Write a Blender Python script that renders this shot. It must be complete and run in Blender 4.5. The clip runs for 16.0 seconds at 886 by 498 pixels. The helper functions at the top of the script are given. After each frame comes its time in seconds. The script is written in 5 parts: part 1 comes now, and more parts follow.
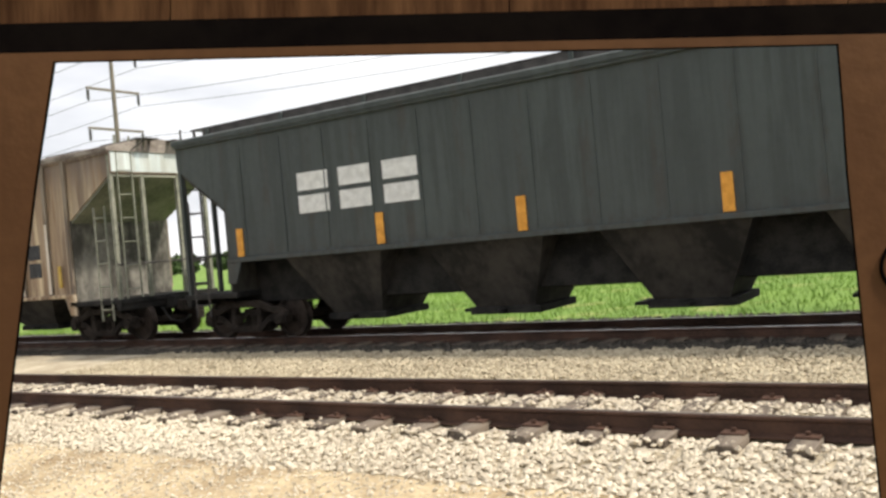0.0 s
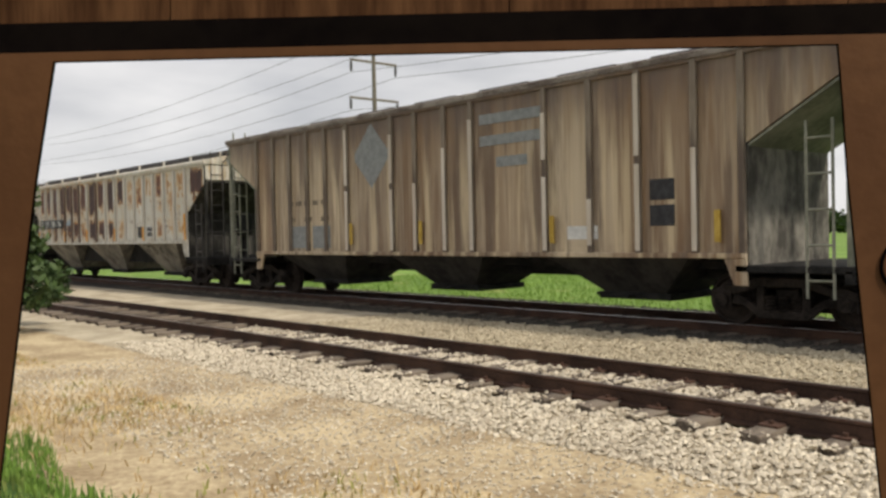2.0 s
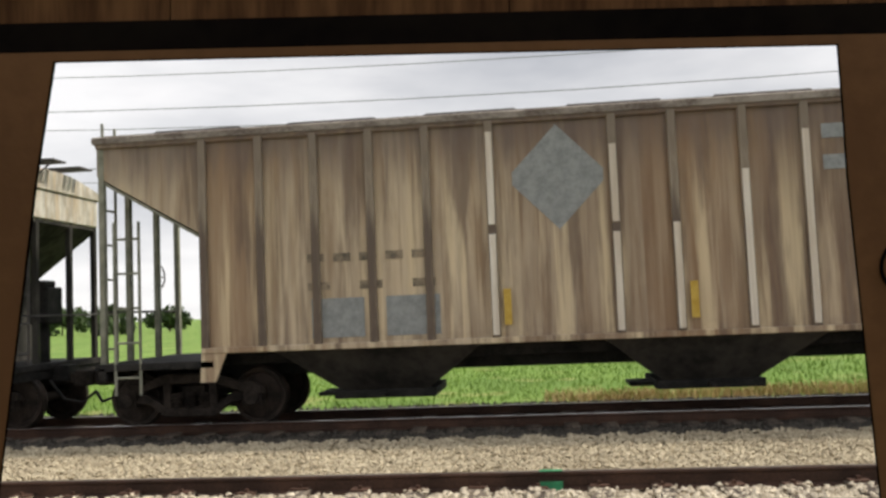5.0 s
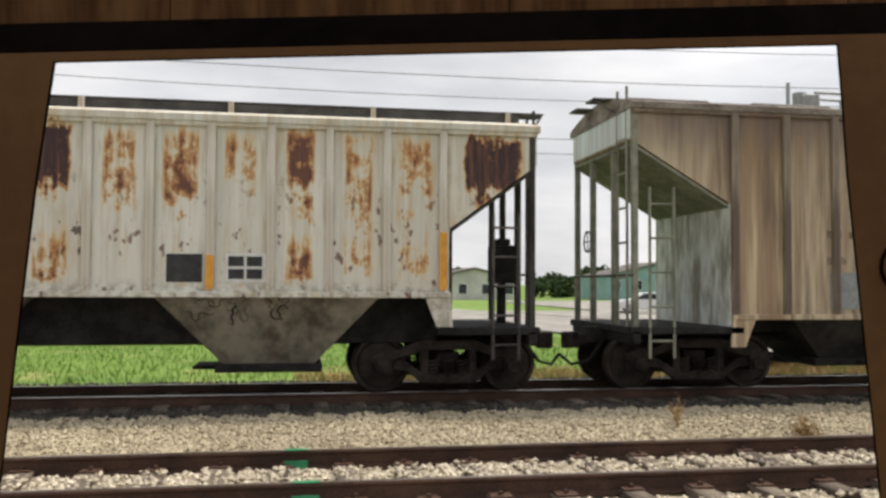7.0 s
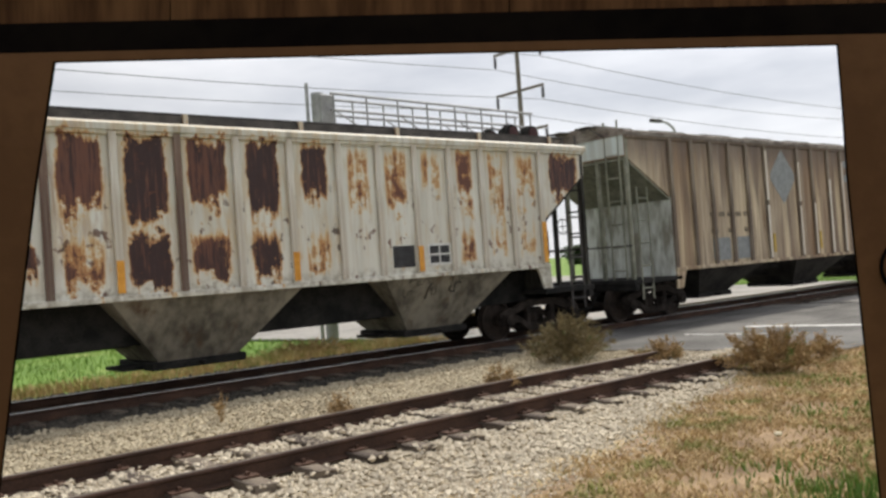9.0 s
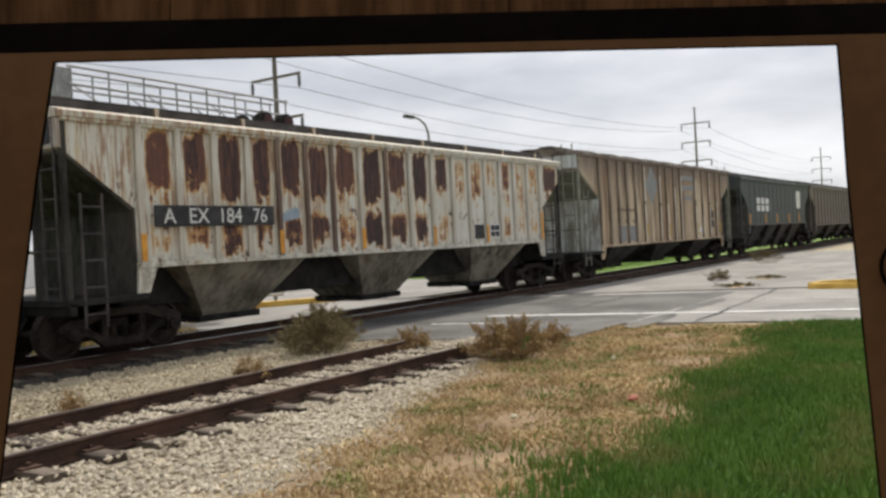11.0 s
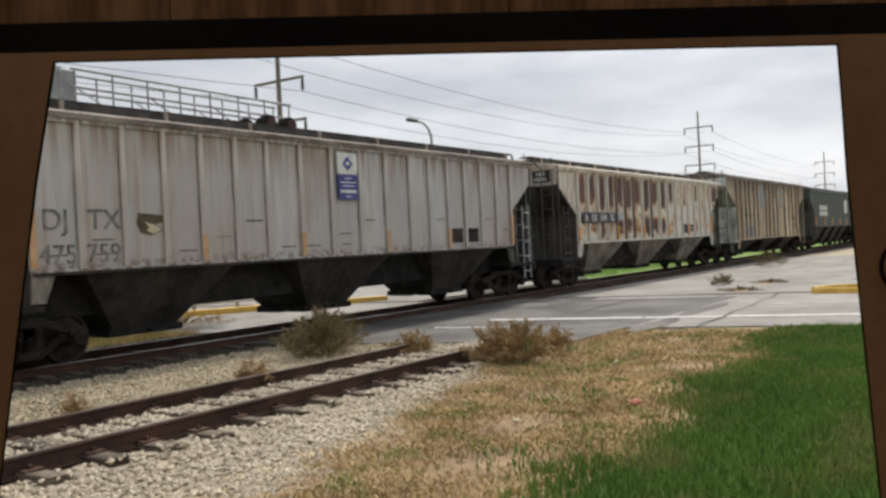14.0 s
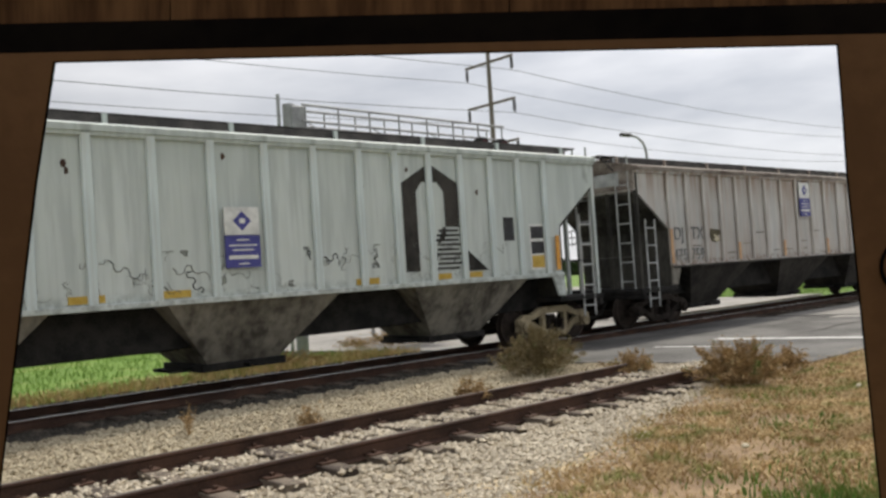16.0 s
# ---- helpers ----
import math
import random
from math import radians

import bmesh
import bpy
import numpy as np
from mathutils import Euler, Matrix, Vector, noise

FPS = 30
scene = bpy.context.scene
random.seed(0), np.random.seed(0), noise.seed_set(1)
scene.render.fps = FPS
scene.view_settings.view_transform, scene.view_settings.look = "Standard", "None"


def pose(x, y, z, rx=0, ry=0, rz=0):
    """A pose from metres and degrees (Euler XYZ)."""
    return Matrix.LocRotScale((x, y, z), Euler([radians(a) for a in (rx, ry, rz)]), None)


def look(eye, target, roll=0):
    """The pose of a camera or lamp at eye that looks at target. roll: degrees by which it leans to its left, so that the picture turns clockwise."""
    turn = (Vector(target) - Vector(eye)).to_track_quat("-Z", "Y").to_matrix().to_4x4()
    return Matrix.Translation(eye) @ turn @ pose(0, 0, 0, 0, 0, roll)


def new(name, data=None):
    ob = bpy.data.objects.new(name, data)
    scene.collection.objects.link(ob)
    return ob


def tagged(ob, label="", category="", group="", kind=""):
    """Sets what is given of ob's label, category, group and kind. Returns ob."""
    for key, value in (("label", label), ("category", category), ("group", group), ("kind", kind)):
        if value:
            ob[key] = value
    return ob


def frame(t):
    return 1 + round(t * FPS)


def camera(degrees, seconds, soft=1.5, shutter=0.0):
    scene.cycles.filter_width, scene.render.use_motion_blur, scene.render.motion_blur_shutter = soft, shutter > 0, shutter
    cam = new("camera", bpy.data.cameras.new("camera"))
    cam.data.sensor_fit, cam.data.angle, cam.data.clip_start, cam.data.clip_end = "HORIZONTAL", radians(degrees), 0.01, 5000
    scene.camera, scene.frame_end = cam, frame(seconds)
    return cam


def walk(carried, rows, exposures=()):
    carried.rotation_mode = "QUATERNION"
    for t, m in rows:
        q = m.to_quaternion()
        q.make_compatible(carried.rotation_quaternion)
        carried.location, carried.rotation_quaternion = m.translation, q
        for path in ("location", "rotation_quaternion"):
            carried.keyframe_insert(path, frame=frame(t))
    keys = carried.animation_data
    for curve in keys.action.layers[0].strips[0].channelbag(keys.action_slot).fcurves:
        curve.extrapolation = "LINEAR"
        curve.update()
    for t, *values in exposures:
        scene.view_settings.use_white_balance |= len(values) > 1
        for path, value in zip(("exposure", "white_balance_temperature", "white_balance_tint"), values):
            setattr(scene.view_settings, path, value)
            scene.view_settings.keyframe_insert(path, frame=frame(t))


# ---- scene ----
LENS = 54.4
EYE = 1.945
cam = camera(LENS, 16.0, soft=2.8)


def aim(yaw, pitch, roll):
    return pose(0, 0, EYE, 90 + pitch, 0, yaw) @ pose(0, 0, 0, 0, 0, -roll)


PATH = [
    (0.0, 32.43, -0.46, 5.12),
    (0.5, 44.28, -0.34, 2.37),
    (1.0, 46.67, -1.80, 1.46),
    (1.5, 48.69, -1.50, 0.72),
    (2.0, 48.13, -1.19, 1.32),
    (2.5, 44.17, -0.86, -0.29),
    (3.0, 25.29, -1.44, 0.74),
    (3.5, 8.75, -0.66, 0.79),
    (4.0, 1.18, 1.31, 0.31),
    (4.5, -0.10, 3.04, 1.33),
    (5.0, 6.30, 3.91, 2.37),
    (7.5, -17.61, 1.60, -0.04),
    (8.0, -25.26, 1.48, 1.17),
    (8.5, -29.66, 1.29, 2.19),
    (9.0, -39.85, 1.06, 3.96),
    (9.5, -46.18, 0.83, 4.56),
    (10.0, -53.15, -0.61, 2.70),
    (12.5, -57.05, -0.24, 3.12),
    (13.0, -54.37, 0.03, 3.51),
    (13.5, -54.68, -0.17, 3.05),
    (14.0, -55.91, -0.30, 2.75),
    (14.5, -56.98, -0.10, 2.84),
    (15.0, -56.95, 0.12, 2.81),
    (15.5, -55.56, 0.33, 3.28),
    (16.0, -41.81, 1.74, 3.75),
]
ROWS = [(t, aim(*a)) for t, *a in PATH]
EXPOSURES = [
    (0.0, 0.40, 6600, 10), (0.5, -0.30, 6500, 10), (1.0, -0.02, 6600, 10), (1.5, -0.15, 6700, 10), (2.0, -0.20, 6700, 10), (2.5, -0.24, 6650, 10),
    (3.0, 0.18, 7300, 10), (3.5, 0.50, 6700, 10), (4.0, 0.50, 6850, 10), (4.5, 0.22, 6900, 10), (5.2, 0.08, 6600, 10), (7.3, 0.14, 6700, 10),
    (8.0, 0.02, 6700, 10), (9.0, 0.04, 6500, 10), (10.0, -0.13, 6500, 10), (15.5, -0.17, 6500, 10), (16.0, -0.12, 6500, 10)]
walk(cam, ROWS, exposures=EXPOSURES)

# world: bright overcast sky over a weak sun
SUN_EL, SUN_AZ = 51, -72
world = bpy.data.worlds.new("overcast")
scene.world = world
world.use_nodes = True
wn, wl = world.node_tree.nodes, world.node_tree.links
wn.clear()
w_out, w_bg, w_sky = wn.new("ShaderNodeOutputWorld"), wn.new("ShaderNodeBackground"), wn.new("ShaderNodeTexSky")
w_sky.sky_type, w_sky.sun_disc = "NISHITA", False
w_sky.sun_elevation, w_sky.sun_rotation = radians(SUN_EL), radians(-SUN_AZ)
w_dim = wn.new("ShaderNodeMix"); w_dim.data_type, w_dim.blend_type = "RGBA", "MULTIPLY"
w_dim.inputs[0].default_value = 1.0
w_dim.inputs[7].default_value = (0.08, 0.08, 0.08, 1)
wl.new(w_sky.outputs[0], w_dim.inputs[6])
w_co, w_map, w_noise, w_ramp = wn.new("ShaderNodeTexCoord"), wn.new("ShaderNodeMapping"), wn.new("ShaderNodeTexNoise"), wn.new("ShaderNodeValToRGB")
w_map.inputs["Scale"].default_value = (1.2, 1.2, 4.5)
w_noise.inputs["Scale"].default_value, w_noise.inputs["Detail"].default_value = 2.2, 6
w_ramp.color_ramp.elements[0].position, w_ramp.color_ramp.elements[0].color = 0.32, (0.60, 0.62, 0.67, 1)
w_ramp.color_ramp.elements[1].position, w_ramp.color_ramp.elements[1].color = 0.64, (1.05, 1.05, 1.07, 1)
wl.new(w_co.outputs["Generated"], w_map.inputs[0]); wl.new(w_map.outputs[0], w_noise.inputs[0]); wl.new(w_noise.outputs[0], w_ramp.inputs[0])
w_mix = wn.new("ShaderNodeMix"); w_mix.data_type = "RGBA"
w_mix.inputs[0].default_value = 0.9
wl.new(w_dim.outputs[2], w_mix.inputs[6]); wl.new(w_ramp.outputs[0], w_mix.inputs[7])
# the cloud is brightest round the hidden sun and duller on the far side of the sky
w_dot = wn.new("ShaderNodeVectorMath"); w_dot.operation = "DOT_PRODUCT"
w_dot.inputs[1].default_value = (-math.sin(radians(SUN_AZ)) * math.cos(radians(SUN_EL)), math.cos(radians(SUN_AZ)) * math.cos(radians(SUN_EL)), math.sin(radians(SUN_EL)))
wl.new(w_co.outputs["Generated"], w_dot.inputs[0])
w_glow = wn.new("ShaderNodeValToRGB")
for i, (p, v) in enumerate(((0.0, 1.02), (0.55, 0.96), (0.76, 0.88), (0.90, 1.22))):
    e = w_glow.color_ramp.elements[i] if i < 2 else w_glow.color_ramp.elements.new(p)
    e.position, e.color = p, (v, v, v, 1)
w_half = wn.new("ShaderNodeMath"); w_half.operation = "MULTIPLY_ADD"
w_half.inputs[1].default_value, w_half.inputs[2].default_value = 0.5, 0.5
wl.new(w_dot.outputs["Value"], w_half.inputs[0]); wl.new(w_half.outputs[0], w_glow.inputs[0])
w_lit = wn.new("ShaderNodeMix"); w_lit.data_type, w_lit.blend_type = "RGBA", "MULTIPLY"
w_lit.inputs[0].default_value = 1.0
wl.new(w_mix.outputs[2], w_lit.inputs[6]); wl.new(w_glow.outputs[0], w_lit.inputs[7])
wl.new(w_lit.outputs[2], w_bg.inputs[0]); wl.new(w_bg.outputs[0], w_out.inputs[0])
w_bg.inputs[1].default_value = 1.0
sun = new("sun", bpy.data.lights.new("sun", "SUN"))
sun.data.energy, sun.data.angle, sun.data.color = 3.9, radians(5), (1.0, 0.93, 0.82)
sun.matrix_world = look((0, 0, 0), (math.sin(radians(SUN_AZ)) * math.cos(radians(SUN_EL)), -math.cos(radians(SUN_AZ)) * math.cos(radians(SUN_EL)), -math.sin(radians(SUN_EL))))


# ---------- materials ----------
class Nodes:
    def __init__(self, name):
        self.m = bpy.data.materials.new(name)
        self.m.use_nodes = True
        self.t = self.m.node_tree
        self.n, self.l = self.t.nodes, self.t.links
        self.bsdf = self.n["Principled BSDF"]

    def put(self, sock, v):
        if isinstance(v, (int, float, tuple)):
            sock.default_value = v
        else:
            self.l.new(v, sock)

    def math(self, op, a, b=0.0, c=0.0, clamp=False):
        k = self.n.new("ShaderNodeMath")
        k.operation, k.use_clamp = op, clamp
        for i, v in enumerate((a, b, c)):
            self.put(k.inputs[i], v)
        return k.outputs[0]

    def step(self, v, lo, hi):
        k = self.n.new("ShaderNodeMapRange")
        k.interpolation_type = "SMOOTHSTEP"
        for i, q in enumerate((v, lo, hi)):
            self.put(k.inputs[i], q)
        return k.outputs[0]

    def coord(self, scale=(1, 1, 1), shift=(0, 0, 0)):
        c, k = self.n.new("ShaderNodeTexCoord"), self.n.new("ShaderNodeMapping")
        k.inputs["Scale"].default_value, k.inputs["Location"].default_value = scale, shift
        self.l.new(c.outputs["Object"], k.inputs[0])
        return k.outputs[0]

    def noise(self, vec, scale, detail=5, rough=0.55):
        k = self.n.new("ShaderNodeTexNoise")
        self.l.new(vec, k.inputs["Vector"])
        k.inputs["Scale"].default_value, k.inputs["Detail"].default_value, k.inputs["Roughness"].default_value = scale, detail, rough
        return k.outputs[0]

    def mix(self, f, a, b):
        k = self.n.new("ShaderNodeMix")
        k.data_type = "RGBA"
        self.put(k.inputs[0], f)
        self.put(k.inputs[6], a if not isinstance(a, tuple) else (*a, 1))
        self.put(k.inputs[7], b if not isinstance(b, tuple) else (*b, 1))
        return k.outputs[2]

    def xyz(self, vec):
        k = self.n.new("ShaderNodeSeparateXYZ")
        self.l.new(vec, k.inputs[0])
        return k.outputs

    def bump(self, h, strength, dist=0.01):
        k = self.n.new("ShaderNodeBump")
        k.inputs["Strength"].default_value, k.inputs["Distance"].default_value = strength, dist
        self.l.new(h, k.inputs["Height"])
        self.l.new(k.outputs[0], self.bsdf.inputs["Normal"])

    def done(self, colour, rough=0.7, metal=0.0):
        self.put(self.bsdf.inputs["Base Color"], colour if not isinstance(colour, tuple) else (*colour, 1))
        self.put(self.bsdf.inputs["Roughness"], rough)
        self.put(self.bsdf.inputs["Metallic"], metal)
        return self.m


def stuff_mat(name, a, b, scale=3.0, fine=30.0, rough=0.75, metal=0.0, bump=0.3, stretch=(1, 1, 1), vary=0.0, island=0.0, c=None, dist=0.01, spec=0.3, cut=(0.56, 0.68)):
    """Two tones mixed at a large and a fine scale, with relief; vary: by object, island: by loose piece."""
    k = Nodes(name)
    v = k.coord(stretch)
    big, small = k.noise(v, scale), k.noise(v, fine)
    f = k.math("ADD", k.math("MULTIPLY", big, 0.65), k.math("MULTIPLY", small, 0.35))
    f = k.step(f, 0.36, 0.64)
    if vary:
        o = k.n.new("ShaderNodeObjectInfo")
        f = k.math("ADD", f, k.math("MULTIPLY", k.math("SUBTRACT", o.outputs["Random"], 0.5), vary), clamp=True)
    if island:
        o = k.n.new("ShaderNodeNewGeometry")
        f = k.math("ADD", k.math("MULTIPLY", f, 1 - island), k.math("MULTIPLY", o.outputs["Random Per Island"], island), clamp=True)
    col = k.mix(f, a, b)
    if c:
        col = k.mix(k.step(k.noise(v, scale * 2.7), *cut), col, c)
    k.bump(small, bump, dist)
    k.bsdf.inputs["Specular IOR Level"].default_value = spec
    return k.done(col, rough, metal)


RUST1 = (0.034, 0.014, 0.014)
M = {}
M["ballast"] = stuff_mat("ballast ground", (0.30, 0.25, 0.175), (0.52, 0.455, 0.34), 1.2, 22, 0.95, bump=0.9, dist=0.03)
M["stone"] = stuff_mat("ballast stone", (0.32, 0.27, 0.20), (0.70, 0.63, 0.50), 0.5, 30, 0.9, island=0.7)
M["stone_old"] = stuff_mat("dusty ballast stone", (0.24, 0.20, 0.135), (0.56, 0.49, 0.355), 0.5, 30, 0.9, island=0.7)
# oily ballast, made darker still to paint in the train's shadow
M["stone_dark"] = stuff_mat("grimy shade-dark ballast stone", (0.030, 0.026, 0.022), (0.10, 0.09, 0.075), 0.5, 30, 0.95, island=0.7)
M["ballast_dark"] = stuff_mat("grimy shade-dark ballast ground", (0.025, 0.022, 0.018), (0.07, 0.06, 0.05), 1.2, 22, 0.95, bump=0.9, dist=0.03)
M["dirt"] = stuff_mat("dry soil", (0.26, 0.19, 0.11), (0.54, 0.44, 0.28), 0.9, 14, 0.95, bump=0.8, dist=0.03)
M["soil_brown"] = stuff_mat("brown soil", (0.16, 0.105, 0.06), (0.38, 0.27, 0.165), 1.6, 26, 0.95, bump=0.8, dist=0.03)
M["lawn"] = stuff_mat("lawn soil", (0.030, 0.066, 0.011), (0.062, 0.118, 0.021), 0.7, 25, 0.95, bump=0.8, dist=0.04)
M["field"] = stuff_mat("far grass", (0.10, 0.18, 0.03), (0.17, 0.275, 0.052), 0.25, 6, 0.95, bump=0.6, dist=0.05, c=(0.28, 0.30, 0.10))
M["blade"] = stuff_mat("green blade", (0.065, 0.145, 0.022), (0.19, 0.30, 0.055), 0.45, 9, 0.6, island=0.5, c=(0.22, 0.24, 0.07), cut=(0.50, 0.66))
M["straw"] = stuff_mat("dry blade", (0.30, 0.20, 0.09), (0.68, 0.52, 0.28), 0.8, 9, 0.8, island=0.5, c=(0.25, 0.25, 0.075), cut=(0.50, 0.62))
M["weed"] = stuff_mat("weed", (0.17, 0.11, 0.045), (0.46, 0.31, 0.15), 1.2, 12, 0.8, island=0.6, c=(0.10, 0.15, 0.035))
M["weed_green"] = stuff_mat("green weed", (0.08, 0.065, 0.028), (0.24, 0.18, 0.085), 1.2, 12, 0.8, island=0.6, c=(0.08, 0.12, 0.03), cut=(0.56, 0.70))
M["leaf"] = stuff_mat("leaf", (0.02, 0.045, 0.012), (0.07, 0.11, 0.03), 1, 9, 0.6, island=0.7)
M["bark"] = stuff_mat("bark", (0.06, 0.045, 0.03), (0.13, 0.10, 0.07), 4, 40, 0.9)
M["tie"] = stuff_mat("old tie", (0.055, 0.042, 0.034), (0.19, 0.155, 0.12), 2, 25, 0.9, stretch=(6, 1, 6), vary=0.7, bump=0.7)
M["rail"] = stuff_mat("rusty rail", (0.036, 0.020, 0.014), (0.09, 0.048, 0.032), 1.5, 40, 0.75, 0.2)
M["railtop"] = stuff_mat("worn rail head", (0.10, 0.075, 0.06), (0.22, 0.19, 0.17), 1, 40, 0.45, 0.6)
M["shine"] = stuff_mat("bright rail head", (0.30, 0.29, 0.28), (0.45, 0.44, 0.43), 1, 40, 0.3, 0.9)
M["road"] = stuff_mat("worn concrete road", (0.21, 0.20, 0.185), (0.33, 0.315, 0.29), 0.35, 18, 0.85, c=(0.17, 0.16, 0.15), bump=0.3)
M["asphalt"] = stuff_mat("crossing asphalt", (0.065, 0.062, 0.06), (0.17, 0.165, 0.155), 0.5, 25, 0.85, bump=0.4)
M["paint_w"] = stuff_mat("road paint", (0.55, 0.55, 0.53), (0.80, 0.80, 0.78), 2, 20, 0.7)
M["paint_y"] = stuff_mat("yellow kerb paint", (0.55, 0.33, 0.06), (0.75, 0.50, 0.12), 2, 20, 0.7)
M["kerb"] = stuff_mat("kerb concrete", (0.38, 0.36, 0.33), (0.52, 0.50, 0.46), 2, 20, 0.85)
M["truck"] = stuff_mat("grimy cast steel", (0.012, 0.010, 0.009), (0.048, 0.039, 0.033), 3, 25, 0.8, 0.2, spec=0.1)
M["wheel"] = stuff_mat("rusty wheel", (0.014, 0.011, 0.009), (0.055, 0.040, 0.032), 4, 30, 0.7, 0.4)
M["black"] = stuff_mat("dull black", (0.012, 0.012, 0.012), (0.035, 0.033, 0.031), 3, 25, 0.75, spec=0.1)
M["steel"] = stuff_mat("galvanised steel", (0.26, 0.26, 0.265), (0.40, 0.40, 0.405), 3, 30, 0.7, 0.1)
M["dark_steel"] = stuff_mat("dark walkway steel", (0.045, 0.042, 0.042), (0.10, 0.09, 0.085), 3, 30, 0.7, 0.3)
M["orange"] = stuff_mat("orange reflector", (0.55, 0.24, 0.03), (0.75, 0.36, 0.06), 6, 40, 0.5)
M["faded orange"] = stuff_mat("faded orange reflector", (0.46, 0.27, 0.14), (0.60, 0.38, 0.22), 6, 40, 0.6)
M["yellow"] = stuff_mat("faded yellow reflector", (0.42, 0.27, 0.04), (0.55, 0.38, 0.08), 6, 40, 0.5)
M["white"] = stuff_mat("white lettering", (0.55, 0.55, 0.53), (0.75, 0.75, 0.73), 6, 40, 0.6)
M["ink"] = stuff_mat("black lettering", (0.02, 0.02, 0.022), (0.05, 0.05, 0.055), 6, 40, 0.6)
M["blue"] = stuff_mat("blue emblem", (0.05, 0.05, 0.20), (0.075, 0.075, 0.28), 6, 40, 0.5)
M["haze_blue"] = stuff_mat("faded blue lettering", (0.205, 0.215, 0.215), (0.29, 0.305, 0.305), 6, 20, 0.8)
M["pale_blue"] = stuff_mat("pale blue spray", (0.26, 0.33, 0.40), (0.38, 0.45, 0.52), 6, 20, 0.8)
M["pole"] = stuff_mat("weathered pole", (0.13, 0.11, 0.09), (0.22, 0.19, 0.16), 2, 30, 0.9, stretch=(4, 4, 0.4))
M["glass_dark"] = stuff_mat("signal lens", (0.035, 0.006, 0.006), (0.06, 0.01, 0.01), 6, 40, 0.3)
gr = Nodes("lit red lens")
gr.bsdf.inputs["Emission Color"].default_value, gr.bsdf.inputs["Emission Strength"].default_value = (1.0, 0.06, 0.08, 1), 3.0
M["glow_red"] = gr.done((0.4, 0.02, 0.02), 0.3)
M["wire"] = stuff_mat("cable", (0.16, 0.16, 0.165), (0.24, 0.24, 0.245), 6, 40, 0.6)
# white face coloured brown, so the dim warm room light is painted in
M["bezel"] = stuff_mat("phone face painted for dim light", (0.092, 0.039, 0.016), (0.120, 0.053, 0.022), 18, 160, 0.6, bump=0.05, spec=0.1)
M["phone_black"] = stuff_mat("black phone rim", (0.004, 0.003, 0.003), (0.008, 0.006, 0.005), 18, 160, 0.9, bump=0.05, spec=0.0)
M["table"] = stuff_mat("dark brown wood", (0.042, 0.017, 0.007), (0.125, 0.058, 0.025), 14, 60, 0.8, stretch=(6, 0.6, 1), bump=0.1, spec=0.05)
M["greenpaint"] = stuff_mat("green spray paint", (0.02, 0.16, 0.07), (0.04, 0.25, 0.12), 6, 40, 0.6)
M["brick_red"] = stuff_mat("red brick", (0.38, 0.13, 0.09), (0.5, 0.2, 0.14), 6, 40, 0.8)
M["blade_light"] = stuff_mat("bright grass blade", (0.10, 0.19, 0.025), (0.20, 0.32, 0.055), 0.4, 6, 0.7, island=0.6)
M["wall"] = stuff_mat("pale siding", (0.42, 0.41, 0.39), (0.60, 0.59, 0.56), 0.5, 8, 0.85)
M["roofing"] = stuff_mat("roof shingle", (0.10, 0.09, 0.085), (0.17, 0.155, 0.145), 0.8, 12, 0.9)
M["window"] = stuff_mat("dark window", (0.02, 0.025, 0.03), (0.05, 0.06, 0.07), 2, 20, 0.15)
M["teal"] = stuff_mat("teal siding", (0.20, 0.34, 0.34), (0.28, 0.42, 0.41), 0.5, 8, 0.8)
M["car_w"] = stuff_mat("white car paint", (0.70, 0.70, 0.70), (0.78, 0.78, 0.78), 1, 8, 0.3)
M["tyre"] = stuff_mat("tyre", (0.015, 0.015, 0.015), (0.03, 0.03, 0.03), 6, 40, 0.9)


# side posts stand 1.025 m apart in the middle of a wagon and 0.885 m towards its ends
POSTS = [s * d for s in (-1, 1) for d in (0.5125, 1.5375, 2.5625, 3.4475, 4.3325, 5.2175, 6.1025, 6.9875, 7.8725)]
POSTS.sort()
# rust by panel: upper bloom, lower bloom, darkness
RUST = ((0, 0, 0), (.70, .3, .4), (.85, .5, .6), (.92, .55, .75), (.95, .55, .8), (1, .7, .8), (.9, .78, .65), (.88, .5, .45), (1, 1, 1), (.88, .7, .6),
        (1, .62, 1), (.9, .38, .85), (.37, .05, .1), (.41, .12, .1), (.37, .08, .1), (.56, .38, .25), (.42, .36, .2), (.36, .24, .1), (.9, .08, .7))


def panels(k, x, centre):
    """Counts the panels along a side whose posts close up towards the ends; the posts lie at whole numbers."""
    d = k.math("SUBTRACT", x, centre)
    a = k.math("ABSOLUTE", d)
    n = k.math("ADD", k.math("DIVIDE", k.math("MINIMUM", a, 2.5625), 1.025), k.math("DIVIDE", k.math("MAXIMUM", k.math("SUBTRACT", a, 2.5625), 0.0), 0.885))
    n = k.math("SUBTRACT", n, k.math("MULTIPLY", k.math("MAXIMUM", k.math("SUBTRACT", a, 7.8725), 0.0), 1 / 0.885 - 1 / 1.6))
    return k.math("ADD", k.math("MULTIPLY", n, k.math("SIGN", d)), 0.5)


